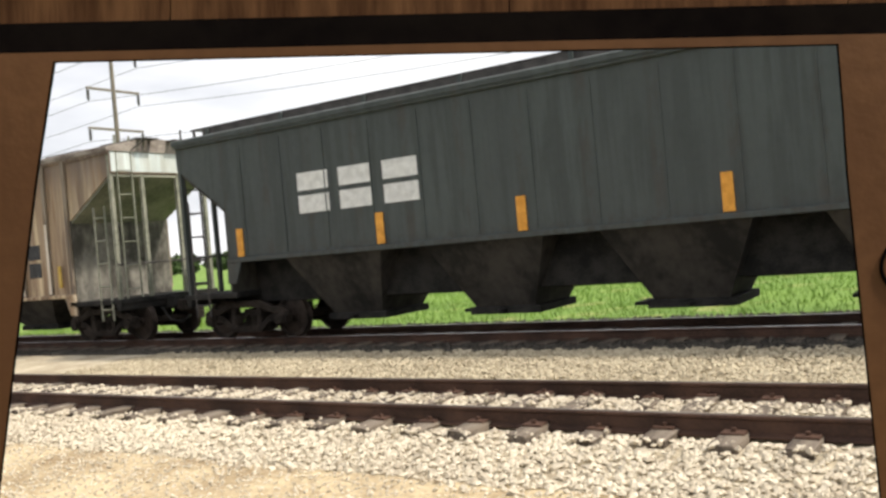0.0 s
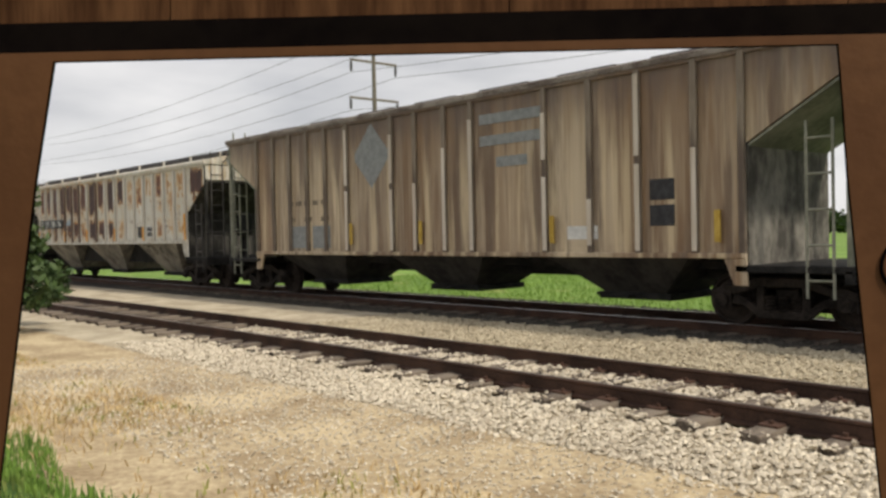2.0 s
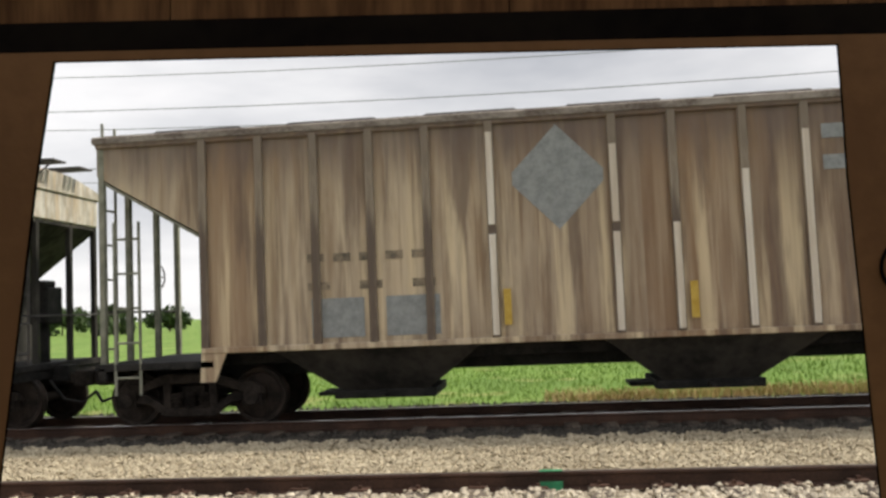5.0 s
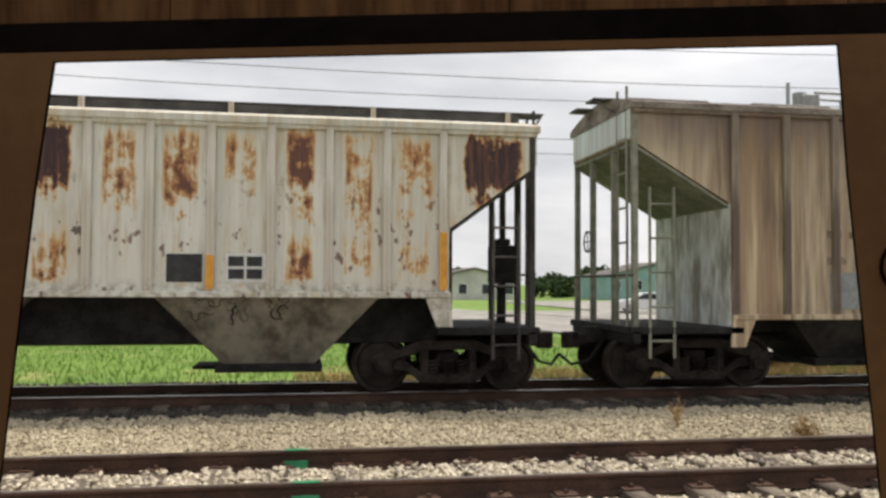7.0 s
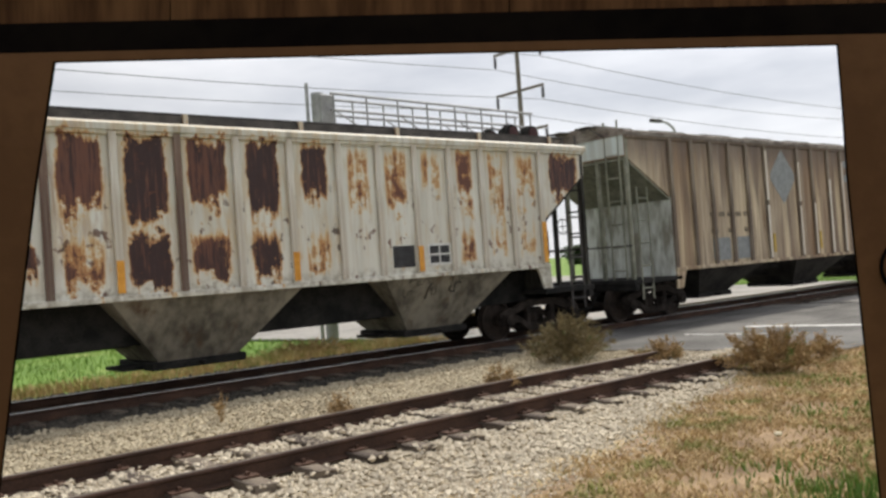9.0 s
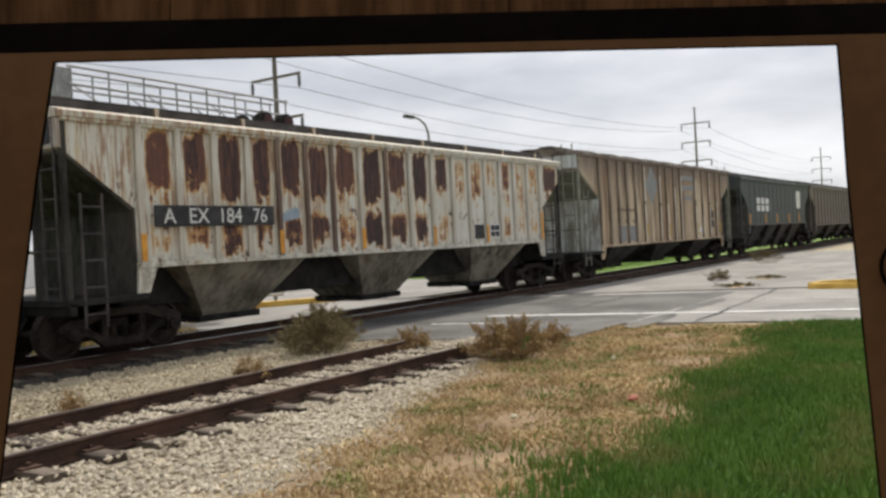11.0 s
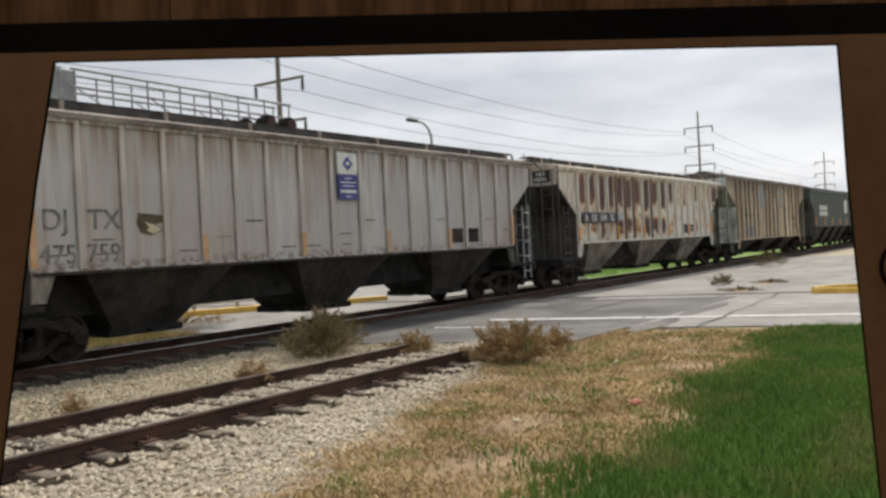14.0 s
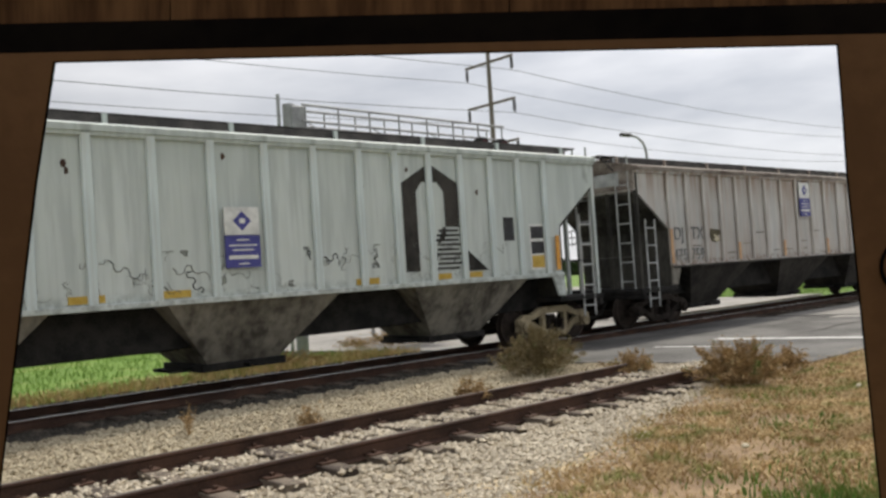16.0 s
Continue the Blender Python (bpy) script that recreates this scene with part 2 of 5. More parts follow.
def wagon_paint(name, light, dark, pitch, rust=0.0, streak=0.5, tone=(0.2, 0.16, 0.13), top_dirt=0.5, lo=1.75, hi=4.45, burn=RUST1, patchy=0.25, start=1.46, seam=0.6, bare=0.0, centre=None, tones=None):
    """Weathered wagon paint: streaks running down, rust that blooms in the panels between the posts."""
    k = Nodes(name)
    x, y, z = k.xyz(k.coord())
    s = k.noise(k.coord((3.2, 3.2, 0.30)), 1.6, 6, 0.6)
    f = k.noise(k.coord((1, 1, 1)), 9, 6, 0.65)
    big = k.noise(k.coord((0.7, 0.7, 0.5)), 0.8, 3)
    col = k.mix(k.step(s, 0.38, 0.62), dark, light)
    fine = k.noise(k.coord((14, 14, 0.22), (5, 2, 1)), 1.3, 4, 0.6)
    col = k.mix(k.math("MULTIPLY", k.step(fine, 0.52, 0.70), 0.45 * streak + 0.1), col, tone)
    col = k.mix(k.math("MULTIPLY", k.step(k.math("ADD", k.math("MULTIPLY", s, 0.6), k.math("MULTIPLY", big, 0.4)), 0.42, 0.66), streak), col, tone)
    up = k.step(z, hi - 1.1, hi)
    col = k.mix(k.math("MULTIPLY", k.math("MULTIPLY", up, top_dirt), k.step(k.noise(k.coord((4, 4, 0.15), (3, 1, 0)), 1.5, 4), 0.35, 0.65)), col, tone)
    u = panels(k, x, centre) if centre else k.math("DIVIDE", k.math("SUBTRACT", x, start), pitch)
    pu = k.math("FLOOR", u)
    pw = k.n.new("ShaderNodeTexWhiteNoise")
    pw.noise_dimensions = "1D"
    k.put(pw.inputs["W"], k.math("ADD", pu, 7.3))
    col = k.mix(k.math("MULTIPLY", k.math("MULTIPLY", pw.outputs[0], patchy), k.step(s, 0.25, 0.6)), col, tone)
    if bare:
        chip = k.math("MULTIPLY", k.step(k.noise(k.coord((3.4, 3.4, 0.16), (9, 3, 2)), 1.9, 6, 0.60), 0.40, 0.64), k.step(z, hi + 0.3, lo + 0.9))
        ph = k.n.new("ShaderNodeTexWhiteNoise")
        ph.noise_dimensions = "1D"
        k.put(ph.inputs["W"], k.math("ADD", pu, 23.1))
        col = k.mix(k.math("MULTIPLY", k.step(ph.outputs[0], 0.35, 0.95), 0.9 * bare), col, (0.225, 0.125, 0.058))
        col = k.mix(k.math("MULTIPLY", k.math("MULTIPLY", chip, bare), k.math("SUBTRACT", 1.0, k.math("MULTIPLY", ph.outputs[0], 0.65))), col, light)
    if tones:
        # cream and dark stretches along the side
        ramp = k.n.new("ShaderNodeValToRGB")
        for i, (p, v) in enumerate(tones):
            e = ramp.color_ramp.elements[i] if i < 2 else ramp.color_ramp.elements.new(p / 19.5)
            e.position, e.color = p / 19.5, (v, v, v, 1)
        k.put(ramp.inputs[0], k.math("DIVIDE", k.math("ADD", x, k.math("MULTIPLY", k.math("SUBTRACT", s, 0.5), 1.2)), 19.5))
        down = k.step(k.math("ADD", z, k.math("MULTIPLY", k.math("SUBTRACT", fine, 0.5), 2.0)), hi - 0.3, lo + 1.2)
        col = k.mix(k.math("MULTIPLY", k.step(ramp.outputs[0], 0.5, 1.0), k.math("ADD", 0.22, k.math("MULTIPLY", down, 0.58))), col, light)
        col = k.mix(k.math("MULTIPLY", k.step(ramp.outputs[0], 0.5, 0.0), 0.72), col, tone)
        bands = k.step(k.noise(k.coord((2.6, 2.6, 0.10), (4, 8, 3)), 1.5, 5, 0.6), 0.50, 0.62)
        col = k.mix(k.math("MULTIPLY", k.math("MULTIPLY", bands, down), 0.62), col, (0.70, 0.575, 0.375))
        dim = k.step(k.noise(k.coord((1.9, 1.9, 0.14), (7, 1, 6)), 1.5, 5, 0.6), 0.50, 0.64)
        col = k.mix(k.math("MULTIPLY", dim, 0.72), col, (0.12, 0.078, 0.055))
        col = k.mix(k.math("MULTIPLY", k.step(k.math("ADD", z, k.math("MULTIPLY", k.math("SUBTRACT", s, 0.5), 1.6)), hi - 1.0, hi - 0.1), 0.6), col, (0.13, 0.098, 0.085))
    # lines beside the posts: grime, plus the posts' own shade painted in
    near = k.math("ABSOLUTE", k.math("SUBTRACT", k.math("FRACT", u), 0.5))
    grot_shade = k.math("MULTIPLY", k.step(near, 0.385, 0.46), k.step(k.noise(k.coord((2.2, 2.2, 0.8), (1, 4, 2)), 2.2, 5, 0.65), 0.40, 0.62))
    foot = k.math("MULTIPLY", k.step(z, lo + 0.30, lo + 0.06), k.step(k.noise(k.coord((2.5, 2.5, 2.5)), 3.0, 5, 0.65), 0.42, 0.62))
    col = k.mix(k.math("MULTIPLY", k.math("MAXIMUM", grot_shade, foot), seam), col, k.mix(0.5, tone, (0.05, 0.035, 0.025)))
    if rust:
        cell = pu
        mid = k.math("ABSOLUTE", k.math("SUBTRACT", k.math("FRACT", u), 0.5))
        table = k.n.new("ShaderNodeValToRGB")
        table.color_ramp.interpolation = "CONSTANT"
        for i, row in enumerate(RUST):
            e = table.color_ramp.elements[i] if i < 2 else table.color_ramp.elements.new(i / 19)
            e.position, e.color = i / 19, (*row, 1)
        k.put(table.inputs[0], k.math("DIVIDE", k.math("ADD", cell, 9.5), 19.0))
        split = k.n.new("ShaderNodeSeparateColor")
        k.put(split.inputs[0], table.outputs[0])
        high, low, dark_rust = split.outputs
        w2 = k.n.new("ShaderNodeTexWhiteNoise")
        w2.noise_dimensions = "1D"
        k.put(w2.inputs["W"], k.math("ADD", cell, 41.3))
        w3 = k.n.new("ShaderNodeTexWhiteNoise")
        w3.noise_dimensions = "1D"
        k.put(w3.inputs["W"], k.math("ADD", cell, 17.9))
        run = k.noise(k.coord((7.0, 7.0, 0.8)), 1.5, 6, 0.62)
        patch = k.noise(k.coord((1.0, 1.0, 0.8)), 4.2, 6, 0.66)
        drip = k.noise(k.coord((12, 12, 0.9), (2, 7, 4)), 1.6, 6, 0.66)
        jig = k.math("SUBTRACT", patch, 0.5)
        edge = k.step(k.math("ADD", mid, k.math("ADD", k.math("MULTIPLY", jig, 0.34), k.math("MULTIPLY", k.math("SUBTRACT", w2.outputs[0], 0.5), 0.08))), 0.365, 0.22)
        zz = k.math("ADD", z, k.math("ADD", k.math("MULTIPLY", jig, 1.1), k.math("MULTIPLY", k.math("SUBTRACT", drip, 0.5), 0.45)))
        base1 = k.math("SUBTRACT", hi - 1.10, k.math("MULTIPLY", w3.outputs[0], 0.38))
        h1 = k.math("MULTIPLY", k.step(zz, k.math("SUBTRACT", base1, 0.45), k.math("ADD", base1, 0.40)), k.step(zz, hi + 0.02, hi - 0.38))
        h2 = k.math("MULTIPLY", k.step(zz, lo + 0.02, lo + 0.45), k.step(zz, lo + 1.20, lo + 0.72))
        far = k.step(x, 12.6, 9.6)
        form = k.math("MULTIPLY", k.math("MAXIMUM", k.math("MULTIPLY", h1, high), k.math("MULTIPLY", h2, low)), edge)
        grit = k.math("ADD", k.math("MULTIPLY", k.math("SUBTRACT", run, 0.5), 0.80), k.math("MULTIPLY", jig, 1.35))
        q = k.math("ADD", k.math("SUBTRACT", form, 0.47), grit)
        spots = k.math("MULTIPLY", k.step(k.noise(k.coord((1.5, 1.5, 1.0)), 4.2, 4), 0.615, 0.68), k.step(z, hi - 0.6, lo + 1.2))
        stain = k.math("MULTIPLY", k.step(k.math("ADD", run, k.math("MULTIPLY", far, 0.06)), 0.47, 0.66), k.step(z, lo, lo + 1.0))
        front = k.step(x, 9.0, 5.0)
        col = k.mix(k.math("MULTIPLY", stain, 0.42), col, (0.52, 0.38, 0.19))
        weep = k.math("MULTIPLY", k.step(k.math("ADD", k.math("MULTIPLY", drip, 0.6), k.math("MULTIPLY", run, 0.4)), 0.47, 0.58), k.step(z, lo, lo + 0.9))
        col = k.mix(k.math("MULTIPLY", weep, k.math("ADD", 0.10, k.math("MULTIPLY", front, 0.62))), col, (0.24, 0.095, 0.045))
        halo = k.step(q, -0.30, -0.06)
        core = k.math("MAXIMUM", k.step(q, -0.02, 0.11), k.math("MULTIPLY", spots, 0.85))
        ruddy = k.mix(k.step(f, 0.40, 0.65), (0.34, 0.14, 0.045), (0.46, 0.22, 0.07))
        col = k.mix(k.math("MULTIPLY", halo, 0.95), col, k.mix(k.step(q, -0.20, 0.0), (0.62, 0.45, 0.22), ruddy))
        deep = k.mix(k.step(k.math("ADD", drip, k.math("MULTIPLY", dark_rust, 0.3)), 0.58, 0.80), (0.13, 0.05, 0.032), burn)
        col = k.mix(core, col, k.mix(k.step(f, 0.57, 0.74), deep, (0.16, 0.06, 0.03)))
    k.bump(f, 0.12, 0.01)
    return k.done(col, k.math("ADD", 0.45, k.math("MULTIPLY", f, 0.4)))


M["rusty"] = wagon_paint("rusted white wagon paint", (0.77, 0.77, 0.72), (0.60, 0.59, 0.53), 0.9, centre=9.4, rust=1.0, streak=0.25, tone=(0.36, 0.30, 0.20), top_dirt=0.3)
M["tan"] = wagon_paint("tan weathered wagon paint", (0.62, 0.51, 0.36), (0.27, 0.185, 0.11), 0.9925, streak=0.70, tone=(0.145, 0.092, 0.062), top_dirt=1.0, lo=1.45, hi=4.95, patchy=0.6, start=1.81, seam=0.15, bare=0.8, tones=((0, 0.62), (1.6, 0.68), (3.0, 0.6), (5.2, 0.72), (6.4, 0.3), (8.6, 0.22), (9.8, 0.55), (10.9, 0.1), (11.6, 0.5), (12.4, 0.75), (13.2, 0.4), (13.9, 1.0), (14.9, 0.85), (15.9, 0.2), (17.2, 0.5), (19.5, 0.35)))
M["green"] = wagon_paint("dark green wagon paint", (0.060, 0.074, 0.070), (0.035, 0.043, 0.041), 1.2, streak=0.5, tone=(0.030, 0.034, 0.034), top_dirt=0.2, lo=1.95, hi=4.7)
M["grey"] = wagon_paint("light grey wagon paint", (0.62, 0.625, 0.61), (0.43, 0.43, 0.415), 0.9, centre=9.3, streak=0.62, tone=(0.26, 0.18, 0.13), top_dirt=1.0, hi=4.47, seam=0.95, patchy=0.35)
M["mint"] = wagon_paint("pale mint wagon paint", (0.62, 0.665, 0.645), (0.45, 0.49, 0.475), 0.9, centre=9.12, streak=0.35, tone=(0.36, 0.40, 0.37), top_dirt=0.3, hi=4.6)
M["drab"] = wagon_paint("brown drab wagon paint", (0.20, 0.17, 0.14), (0.12, 0.10, 0.085), 1.2, streak=0.5, tone=(0.08, 0.07, 0.06), hi=4.8)
# tan post paint, darkened so the shade on the posts' sides is in it
M["rib_t"] = wagon_paint("half bare tan post darkened for shade", (0.36, 0.30, 0.22), (0.11, 0.08, 0.058), 1.2, streak=0.8, tone=(0.10, 0.07, 0.055), hi=4.85)
M["rib_g"] = wagon_paint("grey post paint", (0.68, 0.67, 0.64), (0.48, 0.46, 0.43), 1.2, streak=0.75, tone=(0.24, 0.165, 0.11), top_dirt=1.0, hi=4.5)
M["rib_m"] = wagon_paint("pale mint post", (0.68, 0.765, 0.77), (0.54, 0.61, 0.61), 1.2, streak=0.4, tone=(0.36, 0.34, 0.28), hi=4.6, seam=0.2)
M["rib_t2"] = wagon_paint("bare whitish post", (0.82, 0.78, 0.70), (0.55, 0.48, 0.39), 1.2, streak=0.5, tone=(0.33, 0.25, 0.17), hi=5.2, seam=0.0)
M["rib_w"] = wagon_paint("worn white post", (0.78, 0.77, 0.72), (0.55, 0.51, 0.44), 1.2, streak=0.6, tone=(0.30, 0.21, 0.13), hi=4.6, top_dirt=0.8)
# wagon ends: grime, with the shade under the slopes painted into the tone
M["grime"] = stuff_mat("end grime and painted shade", (0.025, 0.024, 0.022), (0.085, 0.08, 0.07), 1.2, 9, 0.85, stretch=(1, 1, 0.4), bump=0.2, spec=0.1)
M["slope"] = stuff_mat("grey-green slope sheet", (0.15, 0.155, 0.12), (0.29, 0.29, 0.235), 1.0, 9, 0.85, bump=0.2, spec=0.1)
M["end_pale"] = stuff_mat("pale dirty end sheet", (0.22, 0.205, 0.165), (0.66, 0.69, 0.66), 2.2, 8, 0.85, stretch=(1, 1, 0.3), bump=0.2)
M["stencil"] = stuff_mat("worn dark stencil", (0.10, 0.085, 0.065), (0.30, 0.24, 0.17), 9, 40, 0.7)
M["faded_ink"] = stuff_mat("worn black lettering", (0.08, 0.085, 0.085), (0.28, 0.28, 0.275), 5, 30, 0.7)
M["olive"] = stuff_mat("dark olive paint", (0.05, 0.045, 0.025), (0.12, 0.10, 0.055), 6, 40, 0.7)
M["cream"] = stuff_mat("cream paint", (0.45, 0.40, 0.27), (0.60, 0.54, 0.40), 6, 40, 0.7)
M["roof_dirt"] = stuff_mat("dirty rust-stained roof", (0.10, 0.075, 0.062), (0.30, 0.265, 0.23), 1.5, 14, 0.85, stretch=(1, 1, 2))
M["scrawl"] = stuff_mat("faded black spray", (0.10, 0.105, 0.10), (0.34, 0.35, 0.33), 5, 30, 0.7)
M["tan_frame"] = stuff_mat("tan cast bogie frame", (0.16, 0.13, 0.08), (0.38, 0.32, 0.21), 3, 25, 0.8)
M["bay"] = stuff_mat("dusty hopper steel", (0.085, 0.075, 0.06), (0.29, 0.265, 0.215), 1.2, 7, 0.85, stretch=(1, 1, 0.5), bump=0.2, c=(0.12, 0.075, 0.045), cut=(0.55, 0.78))
M["rib_r"] = wagon_paint("rust-brown post", (0.20, 0.12, 0.085), (0.10, 0.055, 0.04), 1.2, streak=0.6, tone=(0.26, 0.22, 0.18), hi=4.6)
M["rib_p"] = stuff_mat("pale worn ladder paint", (0.27, 0.28, 0.275), (0.46, 0.47, 0.465), 3, 30, 0.7)
M["bay_mid"] = stuff_mat("mid-dark hopper steel", (0.055, 0.05, 0.042), (0.25, 0.235, 0.20), 1.2, 7, 0.85, stretch=(1, 1, 0.6), bump=0.2, c=(0.04, 0.035, 0.028), cut=(0.52, 0.85))
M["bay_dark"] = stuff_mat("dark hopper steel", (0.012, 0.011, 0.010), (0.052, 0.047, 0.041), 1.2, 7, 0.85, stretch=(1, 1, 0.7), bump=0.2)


# ---------- mesh helpers ----------
def box(bm, x0, x1, y0, y1, z0, z1):
    v = [bm.verts.new((x, y, z)) for x in (x0, x1) for y in (y0, y1) for z in (z0, z1)]
    for f in ((0, 1, 3, 2), (4, 6, 7, 5), (0, 4, 5, 1), (2, 3, 7, 6), (0, 2, 6, 4), (1, 5, 7, 3)):
        bm.faces.new([v[i] for i in f])
    return bm


def bars(*boxes, bevel=0.0):
    bm = bmesh.new()
    for b in boxes:
        box(bm, *b)
    if bevel:
        bmesh.ops.bevel(bm, geom=bm.edges[:], offset=bevel, segments=1, affect="EDGES")
    return bm


def prism(profile, y0, y1, bm=None):
    """A profile in x and z, drawn out along y."""
    bm = bm or bmesh.new()
    a = [bm.verts.new((x, y0, z)) for x, z in profile]
    b = [bm.verts.new((x, y1, z)) for x, z in profile]
    n = len(profile)
    bm.faces.new(a), bm.faces.new(b[::-1])
    for i in range(n):
        bm.faces.new((a[i], b[i], b[(i + 1) % n], a[(i + 1) % n]))
    bmesh.ops.recalc_face_normals(bm, faces=bm.faces[:])
    return bm


def run(profile, x0, x1):
    """A profile in y and z, drawn out along x."""
    bm = bmesh.new()
    a = [bm.verts.new((x0, y, z)) for y, z in profile]
    b = [bm.verts.new((x1, y, z)) for y, z in profile]
    n = len(profile)
    bm.faces.new(a), bm.faces.new(b[::-1])
    for i in range(n):
        bm.faces.new((a[i], b[i], b[(i + 1) % n], a[(i + 1) % n]))
    bmesh.ops.recalc_face_normals(bm, faces=bm.faces[:])
    return bm


def tube(points, r, sides=6, bm=None, r_end=None):
    """A round bar along points."""
    bm = bm or bmesh.new()
    pts = [Vector(p) for p in points]
    rings = []
    for i, p in enumerate(pts):
        d = (pts[min(i + 1, len(pts) - 1)] - pts[max(i - 1, 0)]).normalized()
        a = d.orthogonal().normalized() if not rings else (ref - d * ref.dot(d)).normalized()
        ref = a
        b = d.cross(a)
        q = r if r_end is None else r + (r_end - r) * i / (len(pts) - 1)
        rings.append([bm.verts.new(p + q * (math.cos(2 * math.pi * j / sides) * a + math.sin(2 * math.pi * j / sides) * b)) for j in range(sides)])
    for u, w in zip(rings, rings[1:]):
        for j in range(sides):
            bm.faces.new((u[j], u[(j + 1) % sides], w[(j + 1) % sides], w[j]))
    bm.faces.new(rings[0][::-1]), bm.faces.new(rings[-1])
    return bm


def lathe(profile, sides=28, bm=None, at=(0, 0, 0)):
    """A profile of (radius, y) turned about the y axis."""
    bm = bm or bmesh.new()
    rings = [[bm.verts.new((at[0] + r * math.cos(2 * math.pi * j / sides), at[1] + y, at[2] + r * math.sin(2 * math.pi * j / sides))) for j in range(sides)] for r, y in profile]
    for u, w in zip(rings, rings[1:]):
        for j in range(sides):
            bm.faces.new((u[j], u[(j + 1) % sides], w[(j + 1) % sides], w[j]))
    bm.faces.new(rings[0][::-1]), bm.faces.new(rings[-1])
    bmesh.ops.recalc_face_normals(bm, faces=bm.faces[:])
    return bm


def to_mesh(name, bm, *mats, smooth=False):
    me = bpy.data.meshes.new(name)
    bm.to_mesh(me)
    bm.free()
    for m in mats:
        me.materials.append(M[m])
    if smooth:
        for p in me.polygons:
            p.use_smooth = True
    return me


def part(name, bm, material, parent, label="", at=(0, 0, 0), smooth=False):
    me = bm if isinstance(bm, bpy.types.Mesh) else to_mesh(name, bm, material, smooth=smooth)
    ob = new(name, me)
    ob.parent = parent
    ob.location = at
    return tagged(ob, label)


def raw(name, verts, faces, material):
    me = bpy.data.meshes.new(name)
    me.from_pydata(verts, [], faces)
    me.materials.append(M[material])
    return me


def letters(text, size, material, depth=0.004):
    """Text as a mesh that faces -y, its lower left corner at the origin."""
    cu = bpy.data.curves.new("lettering", "FONT")
    cu.body, cu.size, cu.extrude = text, size, depth
    ob = bpy.data.objects.new("lettering", cu)
    me = bpy.data.meshes.new_from_object(ob)
    bpy.data.objects.remove(ob)
    me.transform(Matrix.Rotation(radians(90), 4, "X"))
    me.materials.clear()
    me.materials.append(M[material])
    return me


# ---------- the ground ----------
NEAR, FAR = 7.74, 14.09        # near rail of each track
GAUGE = 1.5
TRACK_Y = FAR + GAUGE / 2


def road_x(y):
    """Near edge of the road, which crosses the tracks at a slant."""
    return 18.9 - 0.25 * y


ROAD_W = 9.4


def sheet(name, poly, z, material, label, category="ground", thick=0.0):
    bm = bmesh.new()
    top = bm.faces.new([bm.verts.new((x, y, z)) for x, y in poly])
    if thick:
        r = bmesh.ops.extrude_face_region(bm, geom=[top])
        bmesh.ops.translate(bm, verts=[v for v in r["geom"] if isinstance(v, bmesh.types.BMVert)], vec=(0, 0, -thick))
    bmesh.ops.recalc_face_normals(bm, faces=bm.faces[:])
    for f in bm.faces:
        if f.normal.z < 0 and not thick:
            f.normal_flip()
    return tagged(new(name, to_mesh(name, bm, material)), label, category, kind="structure")


sheet("ground", [(-1500, -1500), (1500, -1500), (1500, 1500), (-1500, 1500)], -0.06, "field", "bright green mown grass land behind the railway")
sheet("ground_ballast", [(-220, 5.2), (300, 5.2), (300, 17.4), (-220, 17.4)], -0.03, "ballast", "pale limestone ballast bed under two railway tracks", thick=0.02)
sheet("ground_grime_shade", [(-220, 12.95), (300, 12.95), (300, 16.2), (-220, 16.2)], -0.012, "ballast_dark", "oil-blackened ballast of the main track, the train's shade painted in", thick=0.01)
sheet("ground_soil", [(-220, 2.2), (300, 2.2), (300, 5.9), (-220, 5.9)], -0.015, "dirt", "bare tan soil and fine gravel beside the railway", thick=0.02)
sheet("ground_soil_brown", [(2.5, 2.6), (17.6, 2.6), (16.9, 7.7), (14.5, 7.45), (13.0, 7.3), (11.0, 6.95), (9.5, 6.4), (8.0, 6.0), (6.5, 5.5), (4.84, 5.1), (2.6, 4.9)], -0.009, "soil_brown", "brown bare soil with thin dry turf", thick=0.004)
sheet("ground_lawn", [(-220, -60), (road_x(-60), -60), (road_x(3), 3.0), (5, 2.9), (-5, 2.0), (-220, 2.6)], -0.002, "lawn", "dense green lawn next to the road", thick=0.02)
def road_strip(y0, y1, a=0.0, b=ROAD_W):
    return [(road_x(y0) + a, y0), (road_x(y0) + b, y0), (road_x(y1) + b, y1), (road_x(y1) + a, y1)]


